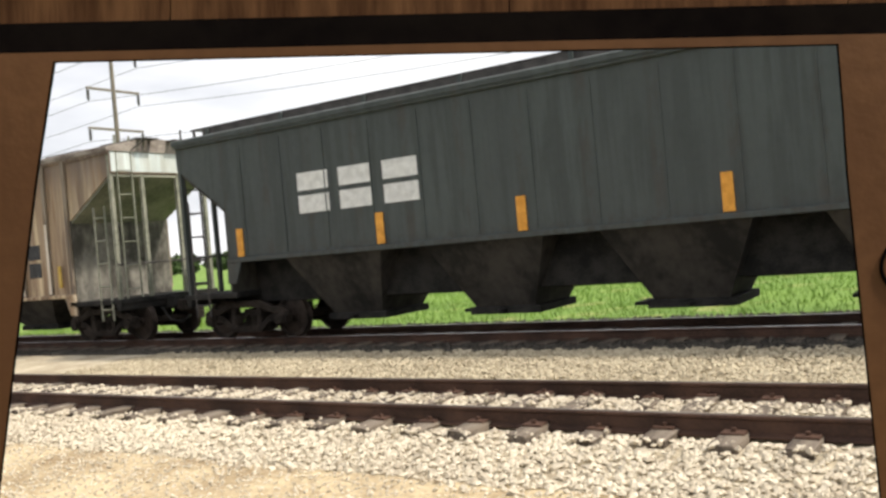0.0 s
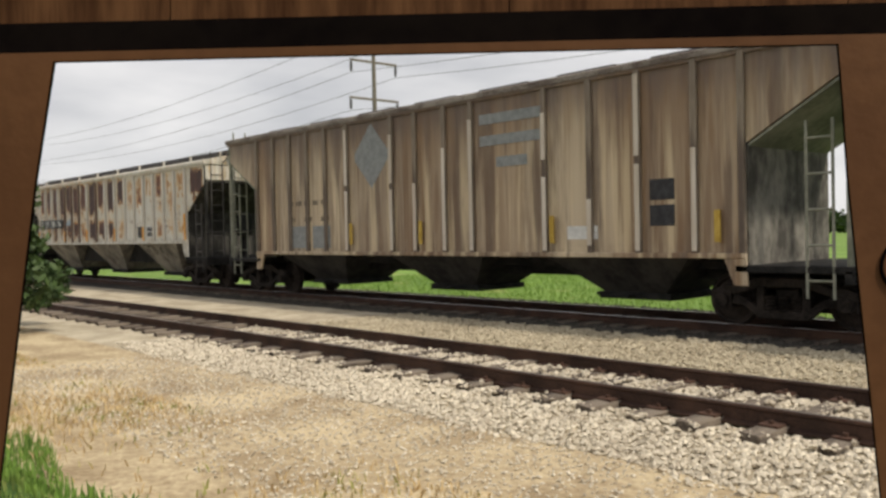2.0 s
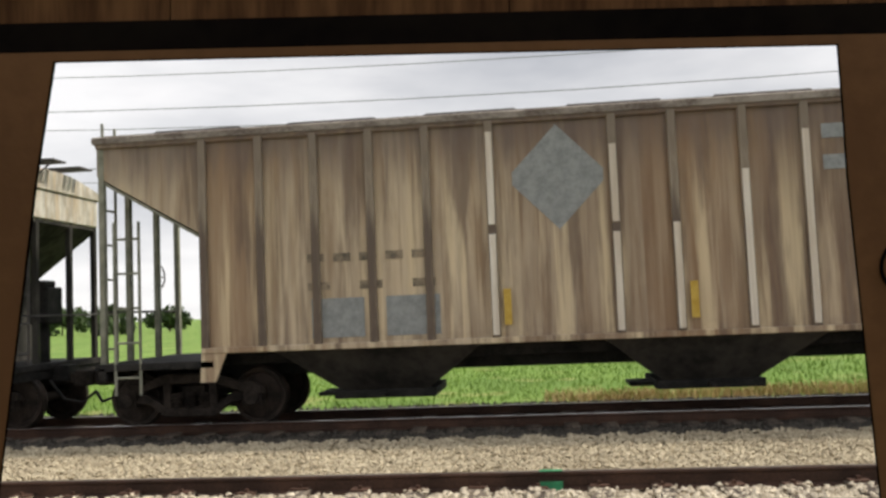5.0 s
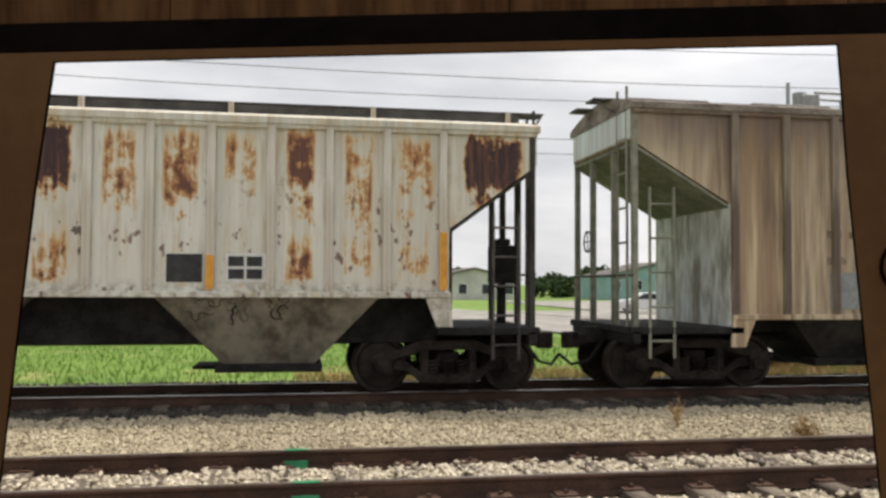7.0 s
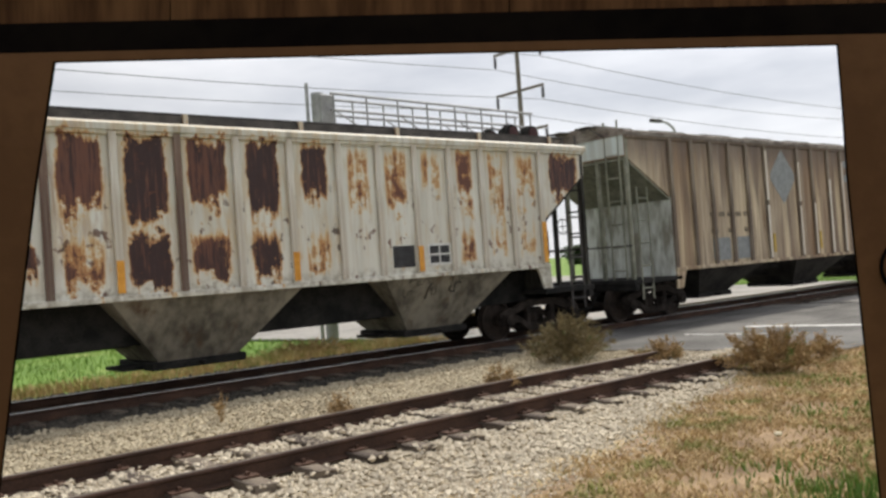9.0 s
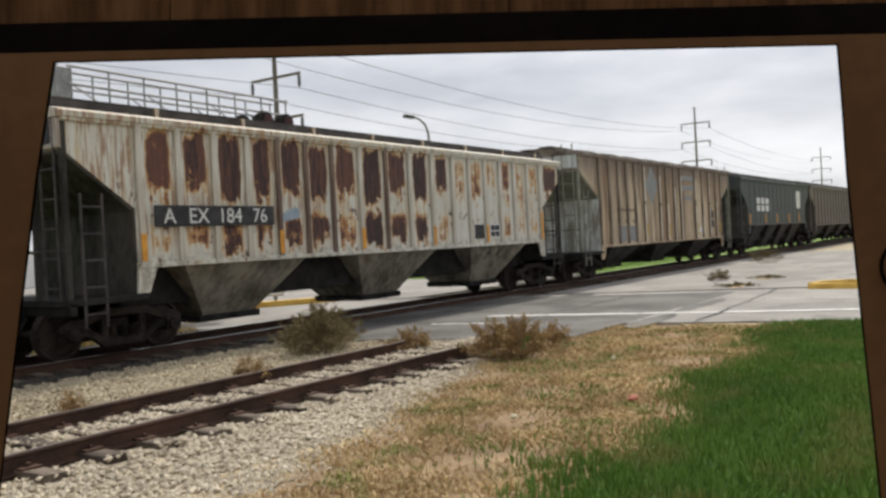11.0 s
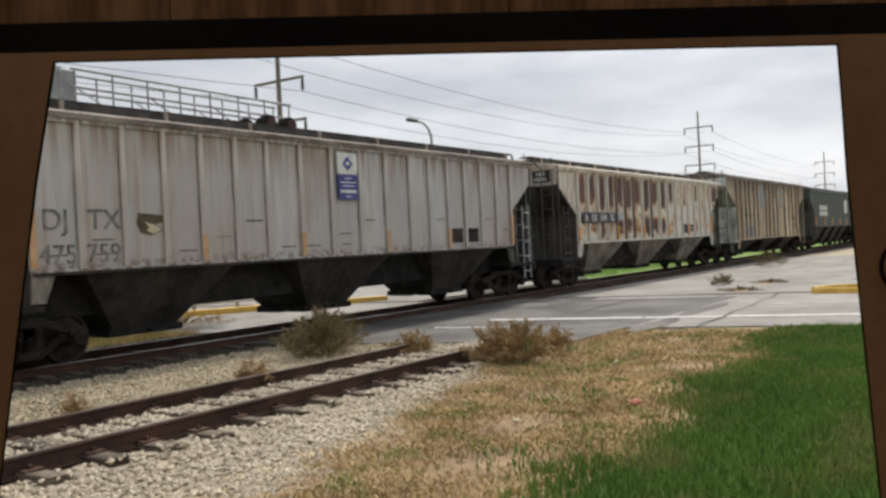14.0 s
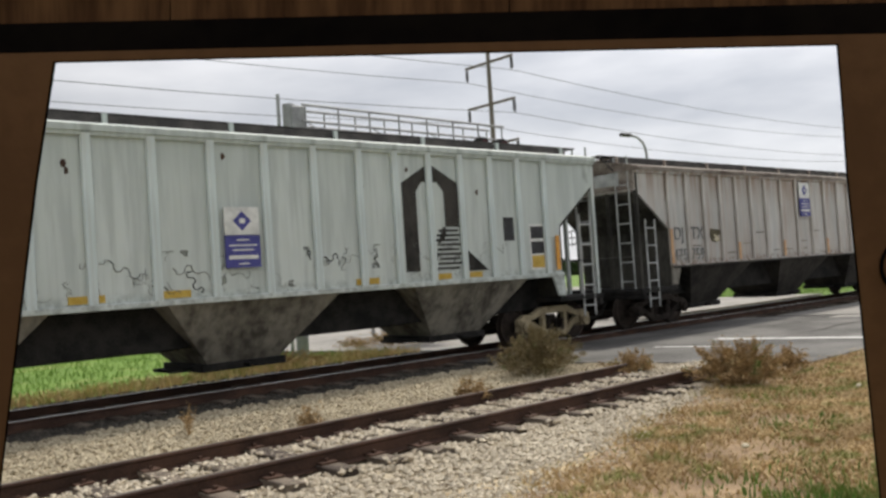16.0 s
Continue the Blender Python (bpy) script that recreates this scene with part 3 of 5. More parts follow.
road = sheet("road", road_strip(-60, 140), 0.02, "road", "worn pale concrete road crossing the tracks", "road", thick=0.05)
crossing = sheet("road_crossing", road_strip(NEAR - 0.7, FAR + 2.6, -2.6, ROAD_W - 1.0), 0.028, "asphalt", "patched grey asphalt between and beside the rails", "road", thick=0.02)
for i, (a, b, y0, y1) in enumerate(((1.95, 2.2, -30, 11.0), (5.3, 5.4, -30, 5.5), (0.25, 0.37, 9.5, 11.4))):
    sheet("road_marking_%d" % (i + 1), road_strip(y0, y1, a, b), 0.033, "paint_w", "white painted line on the road", "road marking", thick=0.004)
for i, (x0, y0, x1, y1, m) in enumerate(((17.3, 5.6, 27.5, 6.1, "asphalt"), (17.0, 7.4, 26.0, 7.55, "asphalt"), (16.4, 9.6, 25.5, 9.75, "grime"), (16.0, 11.2, 25.0, 11.3, "asphalt"), (15.6, 12.9, 24.6, 13.1, "grime"), (26.9, 7.4, 28.8, 7.7, "weed"), (30.8, 7.5, 32.9, 7.75, "weed"))):
    bm = bmesh.new()
    w = 0.03 if m != "weed" else 0.16
    vs = [bm.verts.new((x0 + (x1 - x0) * t, y0 + (y1 - y0) * t + sg * w * (1 + 0.6 * math.sin(9 * t + i)) + 0.06 * math.sin(23 * t), 0.056 if m == "weed" else 0.036)) for sg, ts in ((-1, range(13)), (1, range(12, -1, -1))) for t in [q / 12 for q in ts]]
    bm.faces.new(vs)
    tagged(new("road_joint_%d" % (i + 1), to_mesh("road_joint", bm, m)), "dark worn joint in the road surface", "road joint", kind="structure")
for i, (cx, cy, rx, ry) in enumerate(((19.5, 10.9, 2.6, 0.7), (23.6, 11.6, 2.0, 0.5), (17.6, 6.6, 1.5, 0.28), (21.4, 6.7, 1.9, 0.25), (26.4, 12.2, 1.5, 0.5))):
    r = random.Random(i + 60)
    poly = [(cx + rx * math.cos(a * 0.3142) * r.uniform(0.8, 1.15), cy + ry * math.sin(a * 0.3142) * r.uniform(0.75, 1.2)) for a in range(20)]
    sheet("road_patch_%d" % (i + 1), poly, 0.0315, "asphalt", "dark asphalt repair patch in the crossing", "road patch", thick=0.003)
sheet("pavement", road_strip(-60, 13.0, ROAD_W, ROAD_W + 34), 0.05, "road", "broad concrete apron beside the road", "pavement", thick=0.08)
sheet("pavement_lot", [(22, 42), (64, 42), (64, 96), (22, 96)], 0.045, "road", "pale concrete parking lot beyond the railway", "pavement", thick=0.08)
sheet("pavement_far", road_strip(17.45, 60.0, ROAD_W, ROAD_W + 14), 0.05, "road", "concrete apron behind the railway", "pavement", thick=0.08)


def kerb(points, w, h, material, label):
    verts, faces = [], []
    for (x, y), (nx, ny) in points:
        for o, z in ((-w / 2, 0), (-w / 2 + 0.03, h), (w / 2 - 0.03, h), (w / 2, 0)):
            verts.append((x + nx * o, y + ny * o, z))
    for i in range(len(points) - 1):
        for j in range(3):
            faces.append((4 * i + j, 4 * i + j + 1, 4 * i + 5 + j, 4 * i + 4 + j))
    n = len(verts)
    faces += [(0, 1, 2, 3), (n - 1, n - 2, n - 3, n - 4)]
    return tagged(new("kerb", raw("kerb", verts, faces, material)), label, "kerb", kind="structure")


kerb([((27.0 + 1.4 * math.sin(radians(a)), 5.2 - 1.4 + 1.4 * math.cos(radians(a)) if a > 0 else 5.2), (0, 1)) for a in (0, 30, 60)] + [((28.3, 2.2), (1, 0))], 0.22, 0.18, "paint_y", "yellow painted concrete kerb")
kerb([((26.6, 5.2), (1, 0)), ((26.6, 2.6), (1, 0)), ((26.9, -6), (1, 0))], 0.24, 0.17, "paint_y", "yellow painted concrete kerb")
kerb([((17.6, 22.7), (0.3, 1)), ((20.4, 21.4), (0.4, 1)), ((22.0, 20.5), (0.5, 1)), ((24.5, 19.2), (0.5, 1))], 0.4, 0.2, "paint_y", "yellow painted kerb behind the railway")


def rail_profile(y, tall=1.0):
    half = [(0.075, 0.0), (0.075, 0.012), (0.010, 0.035), (0.010, 0.128), (0.036, 0.142), (0.036, 0.160), (0.028, 0.170)]
    return [(y + a, b * tall) for a, b in half] + [(y - a, b * tall) for a, b in half[::-1]]


TIES = []


def track(name, y, x0, x1, pitch, top, label, shift=0.0, cut=0.0):
    t = tagged(new(name), label, "railway track", kind="structure")
    t.location = (0, y, 0)
    tall = 1.14 if y < 10 else 1.0
    for d in (0.0, GAUGE):
        r = part("rail", run(rail_profile(d, tall), x0, x1 - (cut if d else 0)), "rail", t)
        part("rail_head", run([(d - 0.03, 0.166 * tall), (d - 0.026, 0.1735 * tall), (d + 0.026, 0.1735 * tall), (d + 0.03, 0.166 * tall)], x0, x1 - (cut if d else 0)), top, r, "worn running surface")
    mesh = []
    for _ in range(4):
        bm = bars((-0.115, 0.115, -0.52, GAUGE + 0.52, -0.14, 0.015), bevel=0.012)
        for v in bm.verts:
            v.co += Vector((random.uniform(-0.014, 0.014), random.uniform(-0.03, 0.03), random.uniform(-0.012, 0.006)))
        mesh.append(to_mesh("tie", bm, "tie"))
    plate = to_mesh("tie_plate", bars((-0.1, 0.1, -0.17, 0.17, 0.0, 0.022), (-0.02, 0.02, 0.08, 0.12, 0.02, 0.055), (-0.02, 0.02, -0.12, -0.08, 0.02, 0.055)), "rail")
    n = int((x1 - x0) / pitch)
    for i in range(n):
        x = x0 + i * pitch + random.uniform(-0.03, 0.03) + shift
        if road_x(y) - 0.2 < x < road_x(y) + ROAD_W - 0.3 or not -34 < x < 62:
            continue
        ob = part("tie", mesh[i % 4], None, t, at=(x, random.uniform(-0.06, 0.06), random.uniform(0.0, 0.03) + (0.018 if y < 10 else 0.0)))
        if y < 10:
            TIES.append(x)
        ob.rotation_euler = (0, 0, radians(random.uniform(-1.5, 1.5)))
        if -8 < x < 16 and y < 10:
            for d in (0, GAUGE):
                part("tie_plate", plate, None, ob, at=(0, d, 0.012))
    return t


near_track = track("track_near", NEAR, -150, 13.7, 0.64, "railtop", "disused siding with rusty rails on weathered wooden ties", 0.14, 1.3)
track("track_far", FAR, -200, 300, 0.60, "shine", "main railway track with polished rails on dark ties")
for x, y in ((0.10, NEAR), (0.02, NEAR + GAUGE)):
    part("paint_mark", bars((x - 0.12, x + 0.12, y - NEAR - 0.04, y - NEAR + 0.04, 0.196, 0.203), (x - 0.12, x + 0.12, y - NEAR - 0.085, y - NEAR - 0.078, 0.0, 0.10)), "greenpaint", near_track, "green spray-paint mark on the rail")


# ---------- wagons ----------
WHEEL_R = 0.455
wheel_bm = bmesh.new()
for s in (0, 1):
    y = 0.03 + s * (GAUGE - 0.06)
    out = -1 if s == 0 else 1
    lathe([(0.02, y + out * 0.10), (0.12, y + out * 0.10), (0.14, y + out * 0.05), (0.36, y + out * 0.01), (0.39, y + out * 0.055), (WHEEL_R - 0.005, y + out * 0.055), (WHEEL_R, y - out * 0.03), (WHEEL_R + 0.028, y - out * 0.06), (WHEEL_R + 0.02, y - out * 0.085), (0.38, y - out * 0.085), (0.36, y - out * 0.03), (0.12, y - out * 0.05), (0.02, y - out * 0.06)], 32, wheel_bm)
lathe([(0.085, -0.30), (0.085, GAUGE + 0.30)], 12, wheel_bm)
for s in (-0.31, GAUGE + 0.27):
    for a in (0, 120, 240):
        cx, cz = 0.05 * math.cos(radians(a)), 0.05 * math.sin(radians(a))
        box(wheel_bm, cx - 0.02, cx + 0.02, s, s + 0.04, cz - 0.02, cz + 0.02)
WHEELSET = to_mesh("wheelset", wheel_bm, "wheel", smooth=False)

# cast side frame: arched top member, sagging bottom member, two columns, open windows between them
SIDE_FRAME = bmesh.new()
for pts in (
    [(-1.28, 0.50), (-1.28, 0.62), (-1.05, 0.73), (-0.80, 0.72), (-0.45, 0.87), (0.45, 0.87), (0.80, 0.72), (1.05, 0.73), (1.28, 0.62), (1.28, 0.50), (0.86, 0.56), (0.40, 0.71), (-0.40, 0.71), (-0.86, 0.56)],
    [(-0.92, 0.40), (-0.88, 0.56), (-0.74, 0.55), (-0.38, 0.32), (0.38, 0.32), (0.74, 0.55), (0.88, 0.56), (0.92, 0.40), (0.70, 0.38), (0.42, 0.17), (-0.42, 0.17), (-0.70, 0.38)],
    [(-0.46, 0.28), (-0.46, 0.76), (-0.33, 0.76), (-0.33, 0.28)],
    [(0.33, 0.28), (0.33, 0.76), (0.46, 0.76), (0.46, 0.28)],
):
    d = 0.07 if len(pts) > 4 else 0.06
    prism(pts, -d, d, SIDE_FRAME)
bmesh.ops.bevel(SIDE_FRAME, geom=SIDE_FRAME.edges[:], offset=0.016, segments=1, affect="EDGES")
for sx in (-1.07, 1.07):
    box(SIDE_FRAME, sx - 0.16, sx + 0.16, -0.10, 0.10, 0.34, 0.62)
    lathe([(0.11, -0.17), (0.13, -0.15), (0.13, -0.05)], 12, SIDE_FRAME, (sx, 0, 0.455))
TAN_FRAME = to_mesh("side_frame", SIDE_FRAME.copy(), "tan_frame")
SIDE_FRAME = to_mesh("side_frame", SIDE_FRAME, "truck")
spring_bm = bmesh.new()
for sx in (-0.24, 0.0, 0.24):
    pts = [(sx + 0.085 * math.cos(a), 0.085 * math.sin(a), 0.30 + 0.30 * a / (10 * math.pi)) for a in [i * math.pi / 4 for i in range(41)]]
    tube(pts, 0.02, 5, spring_bm)
SPRINGS = to_mesh("spring_nest", spring_bm, "truck")
BOLSTER = to_mesh("bolster", bars((-0.2, 0.2, -0.95, 0.95, 0.58, 0.84), (-0.35, 0.35, -0.45, 0.45, 0.84, 0.96), (-1.15, 1.15, -0.5, -0.44, 0.42, 0.52), (-1.15, 1.15, 0.44, 0.5, 0.42, 0.52), bevel=0.015), "truck")
coup = bars((-0.55, 0.25, -0.09, 0.09, 0.86, 1.06), (0.2, 0.48, -0.17, 0.06, 0.82, 1.10), (0.35, 0.55, 0.06, 0.16, 0.82, 1.10), bevel=0.025)
COUPLER = to_mesh("coupler", coup, "truck")
SPIN = []


def ladder(x, y, z0, z1, w, along="x", n=6, r=0.022):
    bm = bmesh.new()
    if along == "x":
        tube([(x, y, z0), (x, y, z1)], r, 5, bm), tube([(x + w, y, z0), (x + w, y, z1)], r, 5, bm)
    else:
        tube([(x, y, z0), (x, y, z1)], r, 5, bm), tube([(x, y + w, z0), (x, y + w, z1)], r, 5, bm)
    for i in range(n):
        z = z0 + (i + 0.5) * (z1 - z0) / n
        tube([(x, y, z), (x + (w if along == "x" else 0), y + (w if along == "y" else 0), z)], r * 0.8, 5, bm)
    return bm


def wagon(label, s0, length, sill, eave, paint, posts, bays=3, bay_paint="bay", post_paint=None, inset=1.4, smooth_side=False, hatch_top=0.36, end_paint="grime", rack="dark_steel", trim=None, slope="grime", frame_mesh=None, post_w=0.10, corner=None, pad=None, front=None, rib_x=None, rungs="dark_steel", brown=(), roof=None):
    """A covered hopper wagon; its origin is on the rails' level at the left end of the body."""
    w = tagged(new("hopper_wagon"), label, "railway wagon", "hopper wagons of the freight train")
    w["s0"] = s0
    L, H = length, 1.55
    trim = trim or paint
    prof = [(0, eave), (0, eave - 0.62), (inset, eave - 1.65), (inset, sill), (L - inset, sill), (L - inset, eave - 1.65), (L, eave - 0.62), (L, eave)]
    part("body", prism(prof, -H + 0.06, H - 0.06), paint, w)
    # roof: low arch with an eave lip
    arch = [(-H - 0.03, eave - 0.10), (-H - 0.03, eave)] + [(-H + 2 * H * i / 8, eave + 0.02 + 0.24 * math.sin(math.pi * i / 8)) for i in range(9)] + [(H + 0.03, eave), (H + 0.03, eave - 0.10)]
    part("roof", run(arch, -0.04, L + 0.04), roof or trim, w)
    part("top_chord", bars((0.0, L, -H, -H + 0.07, eave - 0.17, eave - 0.09), bevel=0.012), trim, w)
    part("side_sill", bars((inset, L - inset, -H - 0.02, -H + 0.09, sill - 0.05, sill + 0.045), bevel=0.012), trim, w)
    part("side_sill", bars((inset, L - inset, H - 0.09, H + 0.02, sill - 0.05, sill + 0.045), bevel=0.012), trim, w)
    if not smooth_side:
        mesh = to_mesh("side_post", bars((-post_w / 2, post_w / 2, -0.075, 0.0, sill + 0.03, eave - 0.12), bevel=0.014), post_paint or paint)
        worn = mesh.copy()
        worn.materials[0] = M["rib_r"]
        for i, x in enumerate(rib_x or [inset + 0.06 + (L - 2 * inset - 0.12) * i / posts for i in range(posts + 1)]):
            part("side_post", worn if i in brown else mesh, None, w, "rust-brown side post" if i in brown else "", at=(x, -H + 0.058, 0))
            if i % 2 == 0:
                part("side_post", mesh, None, w, at=(x, H + 0.018, 0))
    else:
        for i in range(posts):
            x = inset + (L - 2 * inset) * (i + 0.5) / posts
            part("side_seam", bars((x - 0.015, x + 0.015, -H + 0.045, -H + 0.061, sill + 0.1, eave - 0.3)), paint, w)
    # roof walkway on brackets, and hatches
    plank = to_mesh("walkway_plank", bars((-0.35, L + 0.35, -0.06, 0.06, eave + hatch_top, eave + hatch_top + 0.03)), rack)
    for y in (-0.62, -0.46, -0.30, 0.30, 0.46, 0.62):
        part("walkway_plank", plank, None, w, "dark steel roof walkway plank", at=(0, y, 0))
    # dark strip added to give the shadow between eave and walkway
    part("walkway_toe", bars((0.1, L - 0.1, -0.73, -0.69, eave + 0.10, eave + hatch_top - 0.02)), rack, w)
    br = to_mesh("walkway_bracket", bars((-0.03, 0.03, -0.70, 0.70, eave + hatch_top - 0.04, eave + hatch_top - 0.002), (-0.04, 0.04, -0.79, -0.735, eave + 0.06, eave + hatch_top), (-0.03, 0.03, 0.64, 0.70, eave + 0.08, eave + hatch_top - 0.04)), trim)
    for i in range(9):
        part("walkway_bracket", br, None, w, at=(0.3 + (L - 0.6) * i / 8, 0, 0))
    hat = to_mesh("hatch", bars((-0.8, 0.8, -0.26, 0.26, eave + 0.2, eave + 0.36), bevel=0.03), rack)
    for i in range(8):
        part("hatch", hat, None, w, at=(L * (i + 0.5) / 8, 0, 0))
    # underframe
    part("centre_sill", bars((-0.3, L + 0.3, -0.16, 0.16, 0.92, 1.20), bevel=0.01), "black", w)
    # solid black plate standing in for the deep shade between the hoppers
    part("shadow_plate", bars((inset + 0.1, L - inset - 0.1, -0.8, 0.8, min(0.98, sill - 0.42) if sill > 1.6 else 1.14, sill - 0.02), bevel=0.01), "black", w, "black plate added for the shade between the hoppers")
    pitch = 5.2 if bays == 3 else (L - 5.0) / bays
    for i in range(bays):
        c = L / 2 + (i - (bays - 1) / 2) * pitch
        wt, wb = (1.72, 0.72) if bays == 3 else (pitch * 0.36, 0.62)
        bm = bmesh.new()
        a = [bm.verts.new(p) for p in ((c - wt, -H + 0.07, sill), (c + wt, -H + 0.07, sill), (c + wt, H - 0.07, sill), (c - wt, H - 0.07, sill))]
        m = [bm.verts.new(p) for p in ((c - wb, -0.75, 0.66), (c + wb, -0.75, 0.66), (c + wb, 0.75, 0.66), (c - wb, 0.75, 0.66))]
        for j in range(4):
            bm.faces.new((a[j], a[(j + 1) % 4], m[(j + 1) % 4], m[j]))
        bm.faces.new(a[::-1]), bm.faces.new(m)
        bmesh.ops.recalc_face_normals(bm, faces=bm.faces[:])
        bay = part("hopper_bay", bm, bay_paint, w, "sloping discharge hopper, dusty on some wagons and near black on others")
        gate = bars((c - wb - 0.12, c + wb + 0.12, -0.80, 0.80, 0.52, 0.66), (c - 0.05, c + 0.05, -1.02, -0.80, 0.56, 0.62), (c - wb - 0.5, c - wb - 0.1, -0.4, 0.4, 0.54, 0.60), bevel=0.012)
        part("outlet_gate", gate, "black", bay, "black discharge gate")
    # ends
    for end, d in ((0.0, 1), (L, -1)):
        X = lambda q: end + d * q
        xs = lambda a, b: (min(X(a), X(b)), max(X(a), X(b)))
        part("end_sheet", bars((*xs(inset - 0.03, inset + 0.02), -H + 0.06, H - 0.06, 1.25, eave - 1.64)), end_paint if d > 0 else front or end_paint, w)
        part("slope_sheet", prism([(X(0.02), eave - 0.66), (X(inset), eave - 1.68), (X(inset), eave - 1.73), (X(0.02), eave - 0.71)], -H + 0.08, H - 0.08), slope, w, "grimy sloping end sheet with its underside shade painted in")
        part("end_platform", bars((*xs(-0.05, inset + 0.2), -H, H, 1.14, 1.26), (*xs(0.0, 0.14), -H, H, 0.98, 1.2), bevel=0.012), "black", w)
        post = to_mesh("corner_post", bars((-0.05, 0.05, -0.05, 0.05, 1.2, eave - 0.05), bevel=0.01), corner or trim)
        for y in (-H + 0.10, -0.55, 0.55, H - 0.10):
            part("corner_post", post, None, w, at=(X(0.07), y, 0))
        part("ladder", ladder(X(0.30) - (0.0 if d > 0 else 0.42), -H + 0.02, 0.75, eave - 1.4, 0.42, "x", 5, 0.026), rungs, w)
        part("ladder", ladder(X(0.0), -H + 0.25, 1.2, eave + 0.3, 0.42, "y", 7, 0.026), rungs, w)
        part("hand_rail", tube([(X(0.02), -H + 0.05, 2.1), (X(0.02), H - 0.05, 2.1)], 0.022, 6), rack, w)
        part("walkway_stay", tube([(X(-0.33), -0.62, eave + hatch_top), (X(0.0), -0.9, eave - 0.1)], 0.018, 5), rack, w)
        gus = prism([(X(inset), sill), (X(inset + 0.42), sill), (X(inset + 0.22), sill - 0.5), (X(inset - 0.03), sill - 0.5)], -H + 0.0, -H + 0.05)
        part("jacking_pad", gus, pad or trim, w)
        b = part("bogie", BOLSTER, None, w, "two-axle cast steel bogie caked in grime", at=(X(1.35), 0, 0))
        for y in (-1.05, 1.05):
            part("side_frame", frame_mesh or SIDE_FRAME, None, b, at=(0, y, 0.17))
            part("spring_nest", SPRINGS, None, b, at=(0, y, 0.12))
        for q in (-1.07, 1.07):
            ws = part("wheelset", WHEELSET, None, w, "rusty steel wheels on an axle")
            SPIN.append((ws, X(1.35) + q))
        c = part("coupler", COUPLER, None, w, at=(X(-0.2), 0, 0))
        c.rotation_euler = (0, 0, 0 if d < 0 else math.pi)
        part("air_hose", tube([(X(-0.1), -0.4, 0.95), (X(-0.35), -0.38, 0.62), (X(-0.62), -0.25, 0.55), (X(-0.8), -0.12, 0.72)], 0.028, 6), "black", w, "black rubber brake hose")
    wheel = bmesh.new()
    tube([(0.03, 0.75 + 0.2 * math.cos(a), 2.75 + 0.2 * math.sin(a)) for a in [i * math.pi / 8 for i in range(17)]], 0.016, 5, wheel)
    for a in range(4):
        tube([(0.03, 0.75, 2.75), (0.03, 0.75 + 0.2 * math.cos(a * math.pi / 2), 2.75 + 0.2 * math.sin(a * math.pi / 2))], 0.012, 5, wheel)
    part("brake_wheel", wheel, rack, w)
    return w


def sign(w, name, x, z, wd, ht, material, label="", y=-1.55, d=0.012, lift=0.0):
    """A flat plate on the near side of a wagon."""
    y = y + 0.06 - lift
    return part(name, bars((x, x + wd, y - d, y + 0.02, z, z + ht)), material, w, label)


def words(w, text, x, z, size, material, lift=0.016):
    return part("lettering", letters(text, size, material), None, w, at=(x, -1.49 - lift, z))


def stripe(w, x, z0, z1, material="orange"):
    return part("reflector", bars((x - 0.058, x + 0.058, -1.58, -1.555, z0, z1)), material, w, "%s reflective strip" % material)


def emblem(w, x, z, wd):
    """White plate with a blue diamond over a blue plate with illegible bars."""
    a = sign(w, "emblem_plate", x, z + 0.55 * wd * 1.55, wd, wd * 0.72, "white", "white plate with a blue diamond", lift=0.075)
    c, e = x + wd / 2, z + 0.55 * wd * 1.55 + wd * 0.36
    bm = bmesh.new()
    bm.faces.new([bm.verts.new((c + dx * wd * 0.26, -1.582, e + dz * wd * 0.26)) for dx, dz in ((-1, 0), (0, -1), (1, 0), (0, 1))])
    r = bmesh.ops.extrude_face_region(bm, geom=bm.faces[:])
    bmesh.ops.translate(bm, verts=[v for v in r["geom"] if isinstance(v, bmesh.types.BMVert)], vec=(0, 0.006, 0))
    part("diamond", bm, "blue", a)
    part("diamond_core", bars((c - wd * 0.08, c + wd * 0.08, -1.588, -1.582, e - wd * 0.06, e + wd * 0.06)), "white", a)
    b = sign(w, "emblem_plate", x, z, wd, wd * 0.84, "blue", "dark blue plate with illegible white lines", lift=0.075)
    for k, (u, v) in enumerate(((0.35, 0.70), (0.8, 0.56), (0.6, 0.44), (0.84, 0.22), (0.3, 0.08))):
        h = 0.10 if k == 3 else 0.035
        part("text_bar", bars((c - wd * u / 2, c + wd * u / 2, -1.584, -1.574, z + v * wd, z + (v + h) * wd)), "white", b)


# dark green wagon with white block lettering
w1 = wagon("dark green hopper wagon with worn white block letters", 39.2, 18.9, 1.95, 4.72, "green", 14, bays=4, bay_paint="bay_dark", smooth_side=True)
for i in range(3):
    x = 42.75 - 39.2 + i * 1.08
    for z in (2.78, 3.24):
        sign(w1, "letter_block", x, z, 0.80, 0.36, "white", "faded white lettering block")
for x, m in ((41.0, "orange"), (44.75, "orange"), (47.8, "orange"), (51.3, "orange"), (54.5, "orange")):
    part("reflector", bars((x - 39.2 - 0.09, x - 39.2 + 0.09, -1.52, -1.50, 2.02, 2.62)), m, w1, "orange reflective strip")
sign(w1, "warning_panel", 14.6, 3.0, 1.3, 1.2, "white", "white painted panel")

# wagon ahead of it, only seen far off
w0 = wagon("brown drab hopper wagon at the far end of the train", 58.9, 18.9, 1.7, 4.75, "drab", 12, bay_paint="bay_dark")
